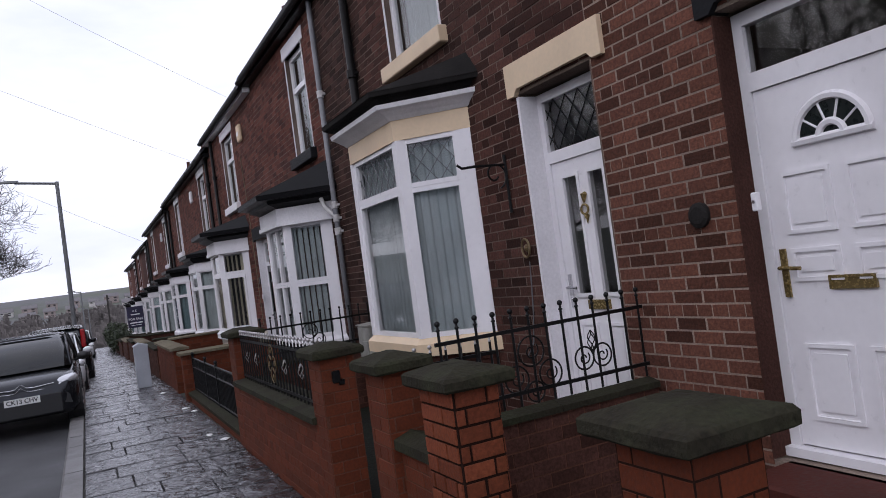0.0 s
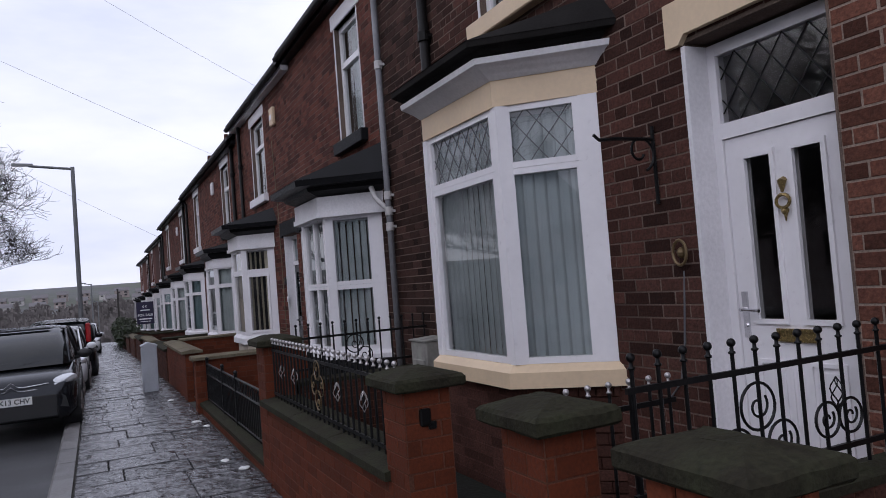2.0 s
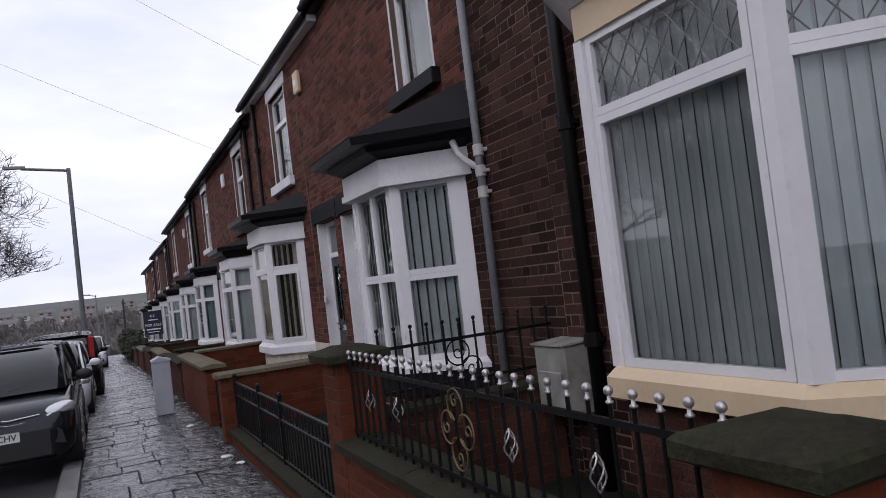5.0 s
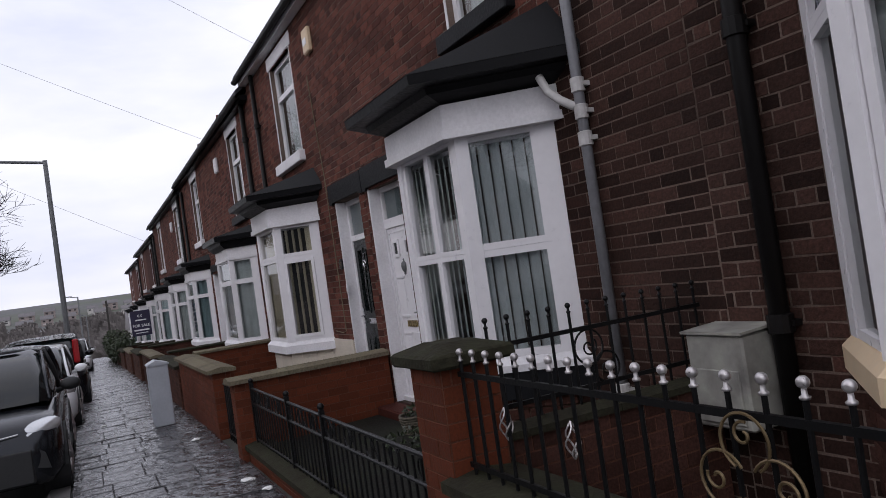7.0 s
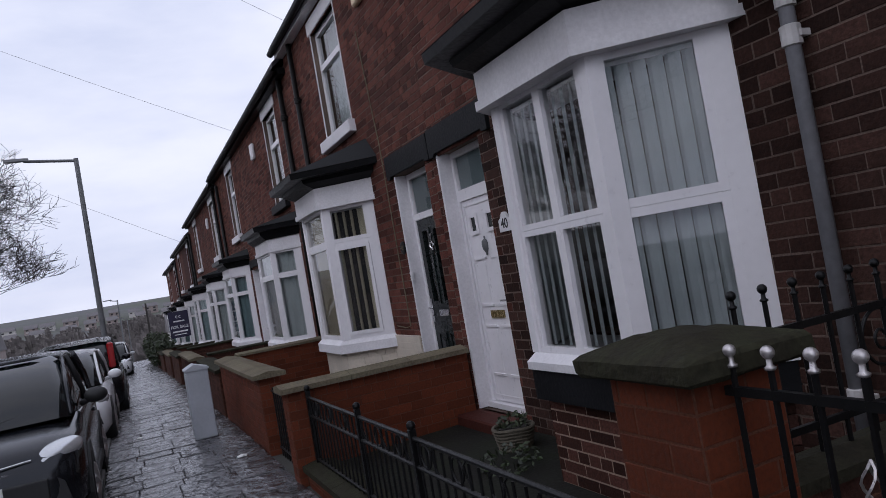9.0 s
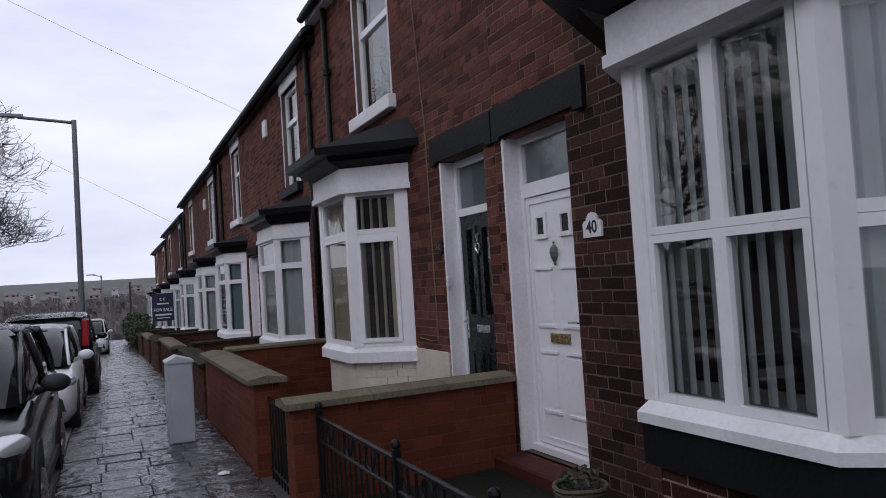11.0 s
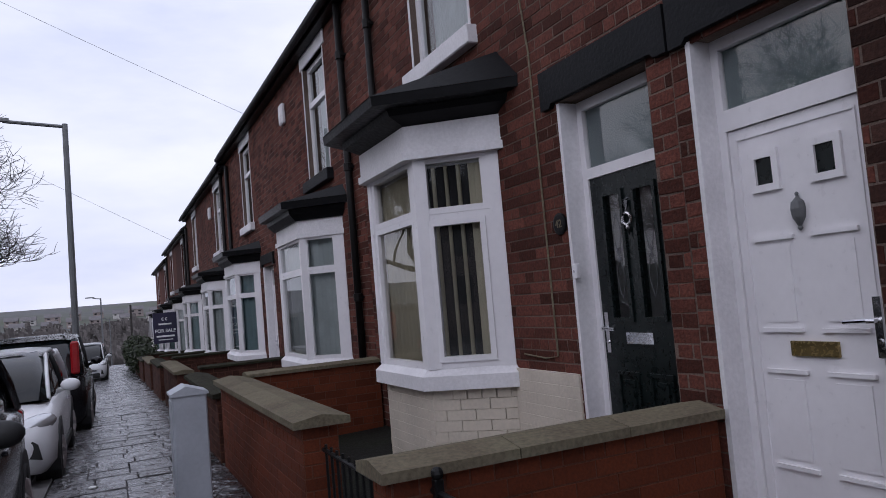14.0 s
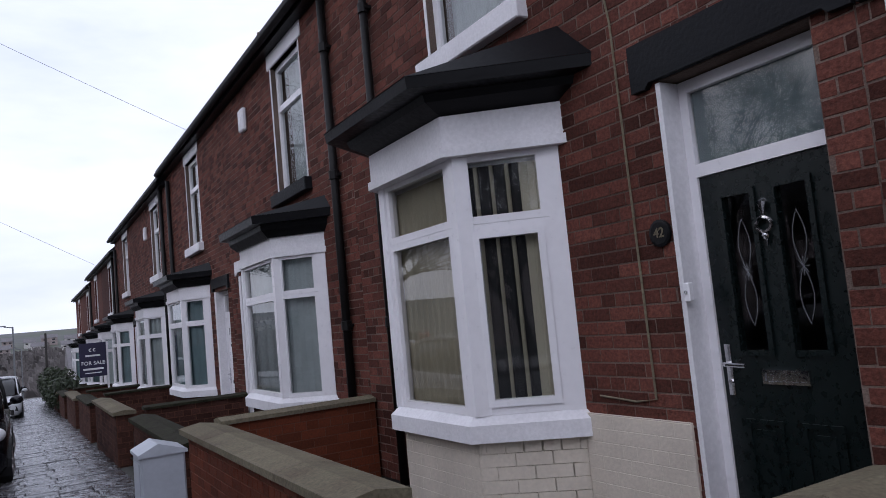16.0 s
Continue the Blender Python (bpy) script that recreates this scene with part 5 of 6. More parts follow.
soft_box(bm, 0.863, 0.872, 17.45, 17.71, g + 0.06, g + 0.86, 0.003)
piece_of(cab, "door", bm, BOX_GREY)


def street_lamp(x, y, top, arm, label, r=0.09):
    z = gz(y) - 0.05
    e = thing("street_lamp", x, y, z, label, "street lamp", "street lamps")
    bm = bmesh.new()
    tube(bm, [(x, y, z), (x, y, z + 1.6), (x, y, z + 1.65), (x, y, top)], [r * 1.25, r * 1.25, r, r * 0.8], 10)
    piece_of(e, "column", bm, STEEL)
    bm = bmesh.new()
    tube(bm, [(x, y, top - 0.08), (x - arm, y, top + 0.04)], r * 0.55, 8)
    piece_of(e, "arm", bm, STEEL)
    bm = bmesh.new()
    loft(bm, [[(x - arm + dx, y + dy * s, top + 0.04 + dz) for dy, dz in ((-0.12, 0), (0.12, 0), (0.1, 0.09), (-0.1, 0.09))] for dx, s in ((0.15, 0.5), (-0.2, 1), (-0.55, 0.7))])
    piece_of(e, "lantern", bm, STEEL)
    return e


street_lamp(-0.41, 33.4, 7.2, 1.5, "tall grey street lamp with a side arm")
street_lamp(-0.1, 78, 3.75, 0.6, "distant grey street lamp", 0.07)
street_lamp(0.5, 112, 2.2, 0.5, "distant grey street lamp", 0.07)
for x, y, h in ((-7.8, 62, 4.2), (2.6, 96, 6.2), (-14, 70, 9.0)):
    e = thing("telegraph_pole", x, y, gz(y), "distant dark wooden telegraph pole", "pole", "poles")
    bm = bmesh.new()
    tube(bm, [(x, y, gz(y) - 0.8), (x, y, gz(y) + h)], [0.14, 0.1], 8)
    piece_of(e, "pole", bm, BARK)

# estate agent's board, with bars where the small print cannot be read
sg = thing("sale_board", 1.94, 34.1, gz(34), "navy estate agent's board reading FOR SALE on a post", "sign board")
bm = bmesh.new()
soft_box(bm, 2.26, 2.31, 34.08, 34.13, gz(34) - 0.1, 1.75, 0.004)
piece_of(sg, "post", bm, WHITE_PAINT)
bm = bmesh.new()
soft_box(bm, 1.60, 2.26, 34.07, 34.10, 0.84, 1.74, 0.004)
bd = piece_of(sg, "board", bm, NAVY)
written("lettering", "FOR SALE", 0.135, pose(1.93, 34.066, 1.20, 90, 0, 0), SIGN_WHITE, bd)
for z, w, hh in ((1.38, 0.36, 0.045), (1.02, 0.5, 0.05), (0.93, 0.4, 0.025)):
    bm = bmesh.new()
    box(bm, 1.93 - w / 2, 1.93 + w / 2, 34.064, 34.069, z, z + hh)
    piece_of(bd, "bar", bm, SIGN_WHITE)
for dx in (-0.05, 0.05):
    bm = bmesh.new()
    tube(bm, [(1.93 + dx + x, 34.066, 1.55 + z) for x, z in arc(0, 0, 0.035, 60, 300, 8)], 0.012, 5)
    piece_of(bd, "mark", bm, SIGN_WHITE)

# overhead cables
for (x0, y0, z0), (x1, y1, z1) in (((-14.0, 37.0, 18.0), (5.9, 36.0, 7.9)), ((-24.0, 70.0, 24.5), (6.0, 66.0, 6.4)), ((-6.0, 24.0, 14.6), (5.9, 25.0, 7.9))):
    bm = bmesh.new()
    tube(bm, [(x0 + (x1 - x0) * k / 12, y0 + (y1 - y0) * k / 12, z0 + (z1 - z0) * k / 12 - 0.2 * math.sin(math.pi * k / 12)) for k in range(13)], 0.0055 * y0 / 30, 4)
    tagged(part("overhead_cable", bm, CABLE), "thin dark cable strung over the street", "cable", "overhead cables")


# ---- parked cars ----
def wheel(parent, x, y, z, r, side, width=0.2):
    bm = bmesh.new()
    prof = [(r * 0.62, -0.5), (r * 0.92, -0.5), (r, -0.36), (r, 0.36), (r * 0.92, 0.5), (r * 0.62, 0.5)]
    rings = []
    for k in range(20):
        a = 2 * math.pi * k / 20
        rings.append([(x + w * width, y + q * math.cos(a), z + q * math.sin(a)) for q, w in prof])
    rings.append(rings[0])
    loft(bm, rings, cap=False)
    t = piece_of(parent, "wheel", bm, TYRE, "black rubber tyre", True)
    bm = bmesh.new()
    o = x + side * width * 0.36
    tube(bm, [(o - side * 0.02, y, z), (o, y, z)], [r * 0.62, r * 0.62], 20)
    for k in range(7):
        a = 2 * math.pi * k / 7
        c, s = math.cos(a), math.sin(a)
        tube(bm, [(o + side * 0.02, y + c * r * 0.1, z + s * r * 0.1), (o + side * 0.012, y + c * r * 0.6, z + s * r * 0.6)], [0.045, 0.03], 6)
    tube(bm, [(o, y, z), (o + side * 0.03, y, z)], [r * 0.17, r * 0.12], 10)
    piece_of(t, "rim", bm, SILVER)


def car(x, front, L, W, H, paint, label, away=False, plate="", tall=False, chevron=False):
    """A parked car whose nose is at y = front and which stands square to the kerb; away: its tail is at front instead."""
    mid = front + L / 2
    z = gz(mid) - 0.03
    e = thing("parked_car", x, mid, z, label, "car", "parked cars")
    sy = -1 if not away else 1
    Y = lambda s: (front + s) if not away else (front + L - s)
    hw = W / 2

    def ring(s, w, zb, zt, soft=0.10):
        return [(x - w * 0.86, Y(s), z + zb), (x + w * 0.86, Y(s), z + zb), (x + w * 0.98, Y(s), z + zb + 0.12), (x + w, Y(s), z + zb + (zt - zb) * 0.5),
                (x + w * 0.985, Y(s), z + zt - soft), (x + w * 0.90, Y(s), z + zt - soft * 0.3), (x + w * 0.6, Y(s), z + zt), (x - w * 0.6, Y(s), z + zt),
                (x - w * 0.90, Y(s), z + zt - soft * 0.3), (x - w * 0.985, Y(s), z + zt - soft), (x - w, Y(s), z + zb + (zt - zb) * 0.5), (x - w * 0.98, Y(s), z + zb + 0.12)]

    belt = H * (0.635 if not tall else 0.60)
    nose = belt * 0.90
    st = [(0.0, hw * 0.72, 0.34, nose * 0.72), (0.05, hw * 0.86, 0.24, nose * 0.86), (0.16, hw * 0.94, 0.20, nose * 0.93), (0.4, hw * 0.985, 0.18, nose), (0.8, hw, 0.18, belt * 0.92), (1.1, hw, 0.18, belt),
          (L * 0.5, hw, 0.18, belt + 0.02), (L * 0.8, hw, 0.18, belt + 0.05), (L - 0.3, hw * 0.97, 0.2, belt + 0.05), (L - 0.06, hw * 0.93, 0.26, belt), (L, hw * 0.85, 0.36, belt * 0.9)]
    bm = bmesh.new()
    loft(bm, [ring(*q) for q in st])
    bmesh.ops.recalc_face_normals(bm, faces=bm.faces)
    body = piece_of(e, "body", bm, paint, "", True)

    def cabin(s, w, zt, zb=belt - 0.04):
        wr = w * 0.80
        return [(x - w * 0.96, Y(s), z + zb), (x + w * 0.96, Y(s), z + zb), (x + w * 0.94, Y(s), z + zb + (zt - zb) * 0.3), (x + wr * 1.02, Y(s), z + zt - 0.05), (x + wr * 0.85, Y(s), z + zt),
                (x - wr * 0.85, Y(s), z + zt), (x - wr * 1.02, Y(s), z + zt - 0.05), (x - w * 0.94, Y(s), z + zb + (zt - zb) * 0.3)]

    s0, s1 = 0.85, (1.75 if not tall else 1.65)
    s2, s3 = (L - 0.75 if not tall else L - 0.45), L - 0.12
    cab_st = [(s0, hw * 0.9, belt), (s0 + (s1 - s0) * 0.5, hw * 0.95, belt + (H - belt) * 0.55), (s1, hw * 0.97, H - 0.05), (s1 + 0.5, hw * 0.97, H - 0.012), (s2 - 0.4, hw * 0.97, H - 0.02), (s2, hw * 0.95, H - 0.09), (s3, hw * 0.9, belt + 0.05)]
    bm = bmesh.new()
    loft(bm, [cabin(*q) for q in cab_st])
    bmesh.ops.recalc_face_normals(bm, faces=bm.faces)
    piece_of(e, "glasshouse", bm, CAR_GLASS, "dark tinted car glass", True)
    # roof skin and pillars
    bm = bmesh.new()
    rows = []
    for s, w, zt in ((s1 - 0.06, hw * 0.97, H - 0.075), (s1 + 0.2, hw * 0.97, H - 0.02), (s1 + 0.6, hw * 0.97, H + 0.004), (s2 - 0.4, hw * 0.97, H - 0.004), (s2 + 0.02, hw * 0.955, H - 0.075)):
        wr = w * 0.80
        rows.append([(x - wr * 1.05, Y(s), z + zt - 0.075), (x - wr * 0.98, Y(s), z + zt - 0.022), (x - wr * 0.6, Y(s), z + zt + 0.008), (x + wr * 0.6, Y(s), z + zt + 0.008), (x + wr * 0.98, Y(s), z + zt - 0.022), (x + wr * 1.05, Y(s), z + zt - 0.075)])
    loft(bm, rows, closed=False, cap=False)
    bmesh.ops.solidify(bm, geom=bm.faces[:], thickness=0.008)
    piece_of(body, "roof", bm, paint, "", True)
    for sd in (-1, 1):
        for a, b, rr in (((s0 + 0.04, hw * 0.865, belt - 0.02), (s1 - 0.02, hw * 0.785, H - 0.075), 0.024), ((L * 0.52, hw * 0.945, belt), (L * 0.50, hw * 0.80, H - 0.06), 0.03),
                         ((s3 - 0.05, hw * 0.87, belt), (s2, hw * 0.78, H - 0.1), 0.06)):
            bm = bmesh.new()
            tube(bm, [(x + sd * a[1], Y(a[0]), z + a[2]), (x + sd * (a[1] * 0.45 + b[1] * 0.55 + (0.02 if rr > 0.025 else 0.0)), Y((a[0] + b[0]) / 2), z + (a[2] + b[2]) / 2 + 0.015), (x + sd * b[1], Y(b[0]), z + b[2])], rr, 6)
            piece_of(body, "pillar", bm, PLASTIC if rr == 0.03 else paint, "", True)
        # mirrors
        bm = bmesh.new()
        bmesh.ops.create_uvsphere(bm, u_segments=10, v_segments=7, radius=1, matrix=Matrix.Translation((x + sd * (hw + 0.09), Y(1.32), z + belt + 0.08)) @ Matrix.Diagonal((0.115, 0.07, 0.075, 1)))
        tube(bm, [(x + sd * (hw - 0.06), Y(1.36), z + belt + 0.01), (x + sd * (hw + 0.06), Y(1.34), z + belt + 0.06)], 0.03, 6)
        piece_of(e, "mirror", bm, PLASTIC if chevron else paint, "", True)
        # door line and handle
        bm = bmesh.new()
        soft_box(bm, x + sd * (hw + 0.002) - 0.012, x + sd * (hw + 0.002) + 0.012, min(Y(2.2), Y(2.38)), max(Y(2.2), Y(2.38)), z + belt - 0.16, z + belt - 0.125, 0.005)
        piece_of(e, "door_handle", bm, paint)
        bm = bmesh.new()
        soft_box(bm, x + sd * (hw - 0.012) - 0.016, x + sd * (hw - 0.012) + 0.016, min(Y(1.0), Y(L - 1.0)), max(Y(1.0), Y(L - 1.0)), z + 0.2, z + 0.3, 0.006)
        piece_of(e, "side_sill", bm, PLASTIC)
        # lamps
        bm = bmesh.new()
        at = Matrix.Translation((x + sd * hw * 0.75, Y(0.20), z + nose * 0.83)) @ Matrix.Rotation(radians(sd * (32 if not away else -32)), 4, 'Z') @ Matrix.Rotation(radians(-14 * sd), 4, 'Y')
        bmesh.ops.create_uvsphere(bm, u_segments=16, v_segments=10, radius=1, matrix=at @ Matrix.Diagonal((0.24, 0.13, 0.10, 1)))
        piece_of(e, "headlight", bm, LAMP_CLEAR, "clear headlight", True)
        bm = bmesh.new()
        if tall:
            soft_box(bm, x + sd * hw * 0.80 - 0.065, x + sd * hw * 0.80 + 0.065, min(Y(L - 0.02), Y(L - 0.3)), max(Y(L - 0.02), Y(L - 0.3)), z + belt + 0.02, z + H - 0.12, 0.03)
        else:
            soft_box(bm, x + sd * hw * 0.80 - 0.12, x + sd * hw * 0.80 + 0.12, min(Y(L + 0.01), Y(L - 0.15)), max(Y(L + 0.01), Y(L - 0.15)), z + belt - 0.2, z + belt - 0.02, 0.03)
        piece_of(e, "tail_light", bm, LAMP_RED, "red tail light")
        # fog lamp recess
        bm = bmesh.new()
        loft(bm, [[(x + sd * hw * a, Y(s), z + b) for a, b in ((0.62, 0.40), (0.84, 0.36), (0.80, 0.52), (0.74, 0.56))] for s in (0.012, 0.12)])
        bmesh.ops.recalc_face_normals(bm, faces=bm.faces)
        piece_of(e, "fog_light", bm, PLASTIC)
        for s in (0.78, L - 0.72):
            bm = bmesh.new()
            tube(bm, [(x + sd * (hw - 0.25), Y(s), z + 0.33), (x + sd * (hw + 0.004), Y(s), z + 0.33)], 0.375, 18)
            piece_of(e, "wheel_arch", bm, PLASTIC)
            wheel(e, x + sd * (hw - 0.09), Y(s), z + 0.31, 0.31, sd)
    # grille, bumper and plate
    bm = bmesh.new()
    soft_box(bm, x - hw * 0.68, x + hw * 0.68, min(Y(-0.012), Y(0.1)), max(Y(-0.012), Y(0.1)), z + 0.24, z + (0.58 if chevron else 0.44), 0.02)
    piece_of(e, "air_intake", bm, PLASTIC)
    for dz in ((0.0, 0.06) if chevron else (0.0,)):
        bm = bmesh.new()
        peak = 0.07 if chevron else 0.0
        tube(bm, [(x + u * hw, Y(v), z + nose * 0.76 + dz + w) for u, v, w in ((-0.55, 0.04, 0.01), (-0.2, 0.005, -0.01), (-0.1, -0.005, 0.0), (0, -0.02, peak), (0.1, -0.005, 0.0), (0.2, 0.005, -0.01), (0.55, 0.04, 0.01))], 0.009, 6)
        piece_of(e, "grille_bar", bm, CHROME, "chrome grille bar")
    bm = bmesh.new()
    soft_box(bm, x - hw * 0.58, x + hw * 0.58, min(Y(0.0), Y(0.08)), max(Y(0.0), Y(0.08)), z + nose * 0.55, z + nose * 0.66, 0.015)
    piece_of(e, "grille", bm, PLASTIC)
    pz = z + 0.52 if chevron else z + 0.46
    bm = bmesh.new()
    fy = Y(-0.024) if not away else Y(L + 0.02)
    box(bm, x - 0.26, x + 0.26, min(fy, fy + 0.02), max(fy, fy + 0.02), pz - 0.056, pz + 0.056)
    pl = piece_of(e, "number_plate", bm, PLATE_WHITE)
    if plate:
        written("lettering", plate, 0.098, pose(x, fy - 0.002, pz, 90, 0, 0), PLASTIC, pl)
    # wipers
    bm = bmesh.new()
    for u in (-0.45, 0.1):
        tube(bm, [(x + u * hw, Y(s0 + 0.02), z + belt + 0.01), (x + (u + 0.5) * hw, Y(s0 + 0.14), z + belt + 0.08)], 0.01, 5)
    piece_of(e, "wiper", bm, PLASTIC)
    return e


car(-1.07, 14.0, 3.94, 1.74, 1.53, CAR_DARK, "dark blue-grey hatchback parked at the kerb, plate CK13 CHV", plate="CK13 CHV", chevron=True)
car(-0.99, 19.5, 4.1, 1.74, 1.46, CAR_WHITE, "silver-white hatchback parked close to the kerb")
car(-0.84, 24.6, 4.5, 1.80, 1.72, CAR_BLACK, "black people carrier parked with its red tail lights showing", away=True, tall=True)
car(-0.62, 44.5, 4.3, 1.78, 1.62, CAR_WHITE, "pale silver car parked with its nose towards the walker", tall=True)
car(-0.60, 54.5, 4.2, 1.74, 1.5, CAR_DARK, "dark car parked far down the street")


# ---- trees, hedge and the distance ----
def bare_tree(x, y, height, spread, seed, label, twigs=5, ratio=(0.62, 0.8), thin=0.009):
    rnd = random.Random(seed)
    z = gz(y) - 0.3
    e = thing("bare_tree", x, y, z, label, "tree", "bare street trees")
    trunk, crown = bmesh.new(), bmesh.new()

    def grow(bm, p, d, length, r, depth):
        pts, rad = [p.copy()], [r]
        n = 4
        for i in range(n):
            d = (d + Vector((rnd.gauss(0, 0.13), rnd.gauss(0, 0.13), rnd.gauss(0.03, 0.1)))).normalized()
            p = p + d * length / n
            pts.append(p.copy())
            rad.append(r * (1 - 0.55 * (i + 1) / n))
        tube(bm, pts, rad, 7 if depth == 0 else 5 if depth < 3 else 3, cap=False)
        if depth >= twigs:
            return
        kids = rnd.choice((5, 6)) if depth < 2 and thin > 0.01 else rnd.choice((4, 5)) if depth == 0 else rnd.choice((3, 4))
        for k in range(kids):
            f = 1.0 if k == 0 else rnd.uniform(0.35, 0.95)
            i = min(int(f * n), n - 1)
            base = pts[i].lerp(pts[i + 1], f * n - i) if f < 1 else pts[-1]
            axis = d.orthogonal().normalized()
            axis.rotate(Matrix.Rotation(rnd.uniform(0, 6.28), 3, d))
            nd = (d * rnd.uniform(0.55, 0.9) + axis * rnd.uniform(0.45, 0.85) * spread).normalized()
            nd.z = nd.z * 0.9 + 0.10
            if base.z < z + 6:
                nd.z = max(nd.z, 0.12)
            grow(crown, base, nd, length * rnd.uniform(*ratio), max(rad[i] * 0.62, thin), depth + 1)

    grow(trunk, Vector((x, y, z)), Vector((0.02, 0.02, 1)), height * 0.3, height * 0.022, 0)
    t = piece_of(e, "trunk", trunk, BARK)
    piece_of(t, "crown", crown, BARK)
    return e


bare_tree(-8.5, 40, 16.5, 1.25, 3, "bare broad-crowned winter tree across the road", 7, (0.66, 0.80), 0.0125)
for tx, ty, th, seed in ((-10.5, 1.5, 12.5, 8), (-10.0, 10.5, 13.0, 11), (-10.2, 18.5, 13.5, 15), (-10.6, 27.0, 12.5, 19)):
    bare_tree(tx, ty, th, 1.15, seed, "bare winter tree across the road", 6, (0.64, 0.80), 0.011)
bm = bmesh.new()
for k in range(10):
    leaf_cloud(bm, 1.7 + 0.15 * math.sin(k * 1.7), 44.5 + 1.5 * k, gz(44 + 1.5 * k) + 0.8, 0.55, 0.9, 0.8 + 0.15 * math.sin(k * 2.3), 500, 0.09)
tagged(part("hedge", bm, LEAF), "dark evergreen hedge along the pavement", "hedge", kind="stuff")
bm = bmesh.new()
leaf_cloud(bm, 1.75, 58.5, gz(58) + 1.0, 0.75, 1.2, 1.0, 900, 0.10)
tagged(part("bush", bm, LEAF), "round dark evergreen bush beside the pavement", "bush")


def far_house(x, y, z, w, d, h, mat, label, rows=2, cols=3, name="distant_house"):
    e = thing(name, x, y, z, label, "house", "distant houses")
    bm = bmesh.new()
    box(bm, x - w / 2, x + w / 2, y, y + d, z - 6, z + h)
    wall = piece_of(e, "wall", bm, mat)
    bm = bmesh.new()
    loft(bm, [[(xx, y - 0.3, z + h), (xx, y + d + 0.3, z + h), (xx, y + d / 2, z + h + d * 0.35)] for xx in (x - w / 2 - 0.2, x + w / 2 + 0.2)])
    piece_of(e, "roof", bm, FAR_SLATE)
    for r in range(rows):
        for c in range(cols):
            cx, cz = x - w / 2 + w * (c + 0.5) / cols, z + h * (0.28 + 0.45 * r)
            bm = bmesh.new()
            box(bm, cx - w * 0.1, cx + w * 0.1, y - 0.05, y + 0.02, cz - h * 0.11, cz + h * 0.13)
            piece_of(wall, "window", bm, FAR_WHITE if (r + c) % 3 == 0 else CAR_GLASS)
    return e


def land(y):
    """The distant land: it falls to a valley and climbs to a ridge."""
    if y < 150:
        return gz(y) - 0.75
    f = min((y - 150) / 330, 1)
    return gz(150) - 0.75 + 19.0 * f * f * (3 - 2 * f)


bm = bmesh.new()
strip(bm, -900, 900, -80, 1400, 10, 0, 0, rise=land)
tagged(part("ground", bm, HILL), "winter ground falling to a valley and rising to a ridge", "ground", kind="structure")
rnd = random.Random(5)
for k in range(34):
    x = -90 + 7.2 * k + rnd.uniform(-1, 1)
    y = 318 + rnd.uniform(-4, 4)
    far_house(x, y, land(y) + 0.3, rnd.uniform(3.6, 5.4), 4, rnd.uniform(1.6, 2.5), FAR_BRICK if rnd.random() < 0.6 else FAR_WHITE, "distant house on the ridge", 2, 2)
for k in range(26):
    x = -90 + 8 * k + rnd.uniform(-2, 2)
    y = 292 + rnd.uniform(-4, 4)
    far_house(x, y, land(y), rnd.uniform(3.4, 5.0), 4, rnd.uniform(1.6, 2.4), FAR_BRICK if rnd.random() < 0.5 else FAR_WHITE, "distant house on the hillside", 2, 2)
far_house(-19.5, 118, gz(118) + 0.5, 8, 9, 4.2, FAR_BRICK, "red brick house across the road in the distance", 2, 3)
far_house(7.5, 92, gz(92) - 0.2, 6, 6, 2.6, FAR_WHITE, "low white building at the end of the street", 1, 3)


def twiggy(bm, x, y, z, h, w, n):
    """A winter bush: bent twigs fanning from one foot."""
    for _ in range(n):
        a, s = rnd.uniform(0, 6.28), rnd.uniform(0.1, 1)
        tip = Vector((x + w * s * math.cos(a), y + w * s * math.sin(a), z + h * rnd.uniform(0.6, 1.0) * (1 - 0.35 * s)))
        foot = Vector((x + 0.3 * w * math.cos(a) * s, y, z))
        t = 0.10 + 0.22 * rnd.random()
        q = [bm.verts.new(foot + Vector((-t, 0, 0))), bm.verts.new(foot + Vector((t, 0, 0))), bm.verts.new(tip + Vector((t * 2.0, 0, -0.3))), bm.verts.new(tip + Vector((-t * 1.0, 0, 0)))]
        bm.faces.new(q)


bm = bmesh.new()
for _ in range(900):
    y = rnd.uniform(125, 275)
    x = rnd.uniform(-0.34, 0.2) * y
    twiggy(bm, x, y, land(y) - 0.5, rnd.uniform(3.5, 6.0), rnd.uniform(1.5, 3.2), 16)
for _ in range(70):
    y = rnd.uniform(105, 125)
    x = rnd.uniform(3.5, 16) if rnd.random() < 0.6 else rnd.uniform(-40, -14)
    twiggy(bm, x, y, land(y) - 0.5, rnd.uniform(4.5, 6.8), rnd.uniform(1.5, 2.6), 60)
tagged(part("far_woods", bm, SCRUB), "leafless brown woods in the valley", "woods", kind="stuff")

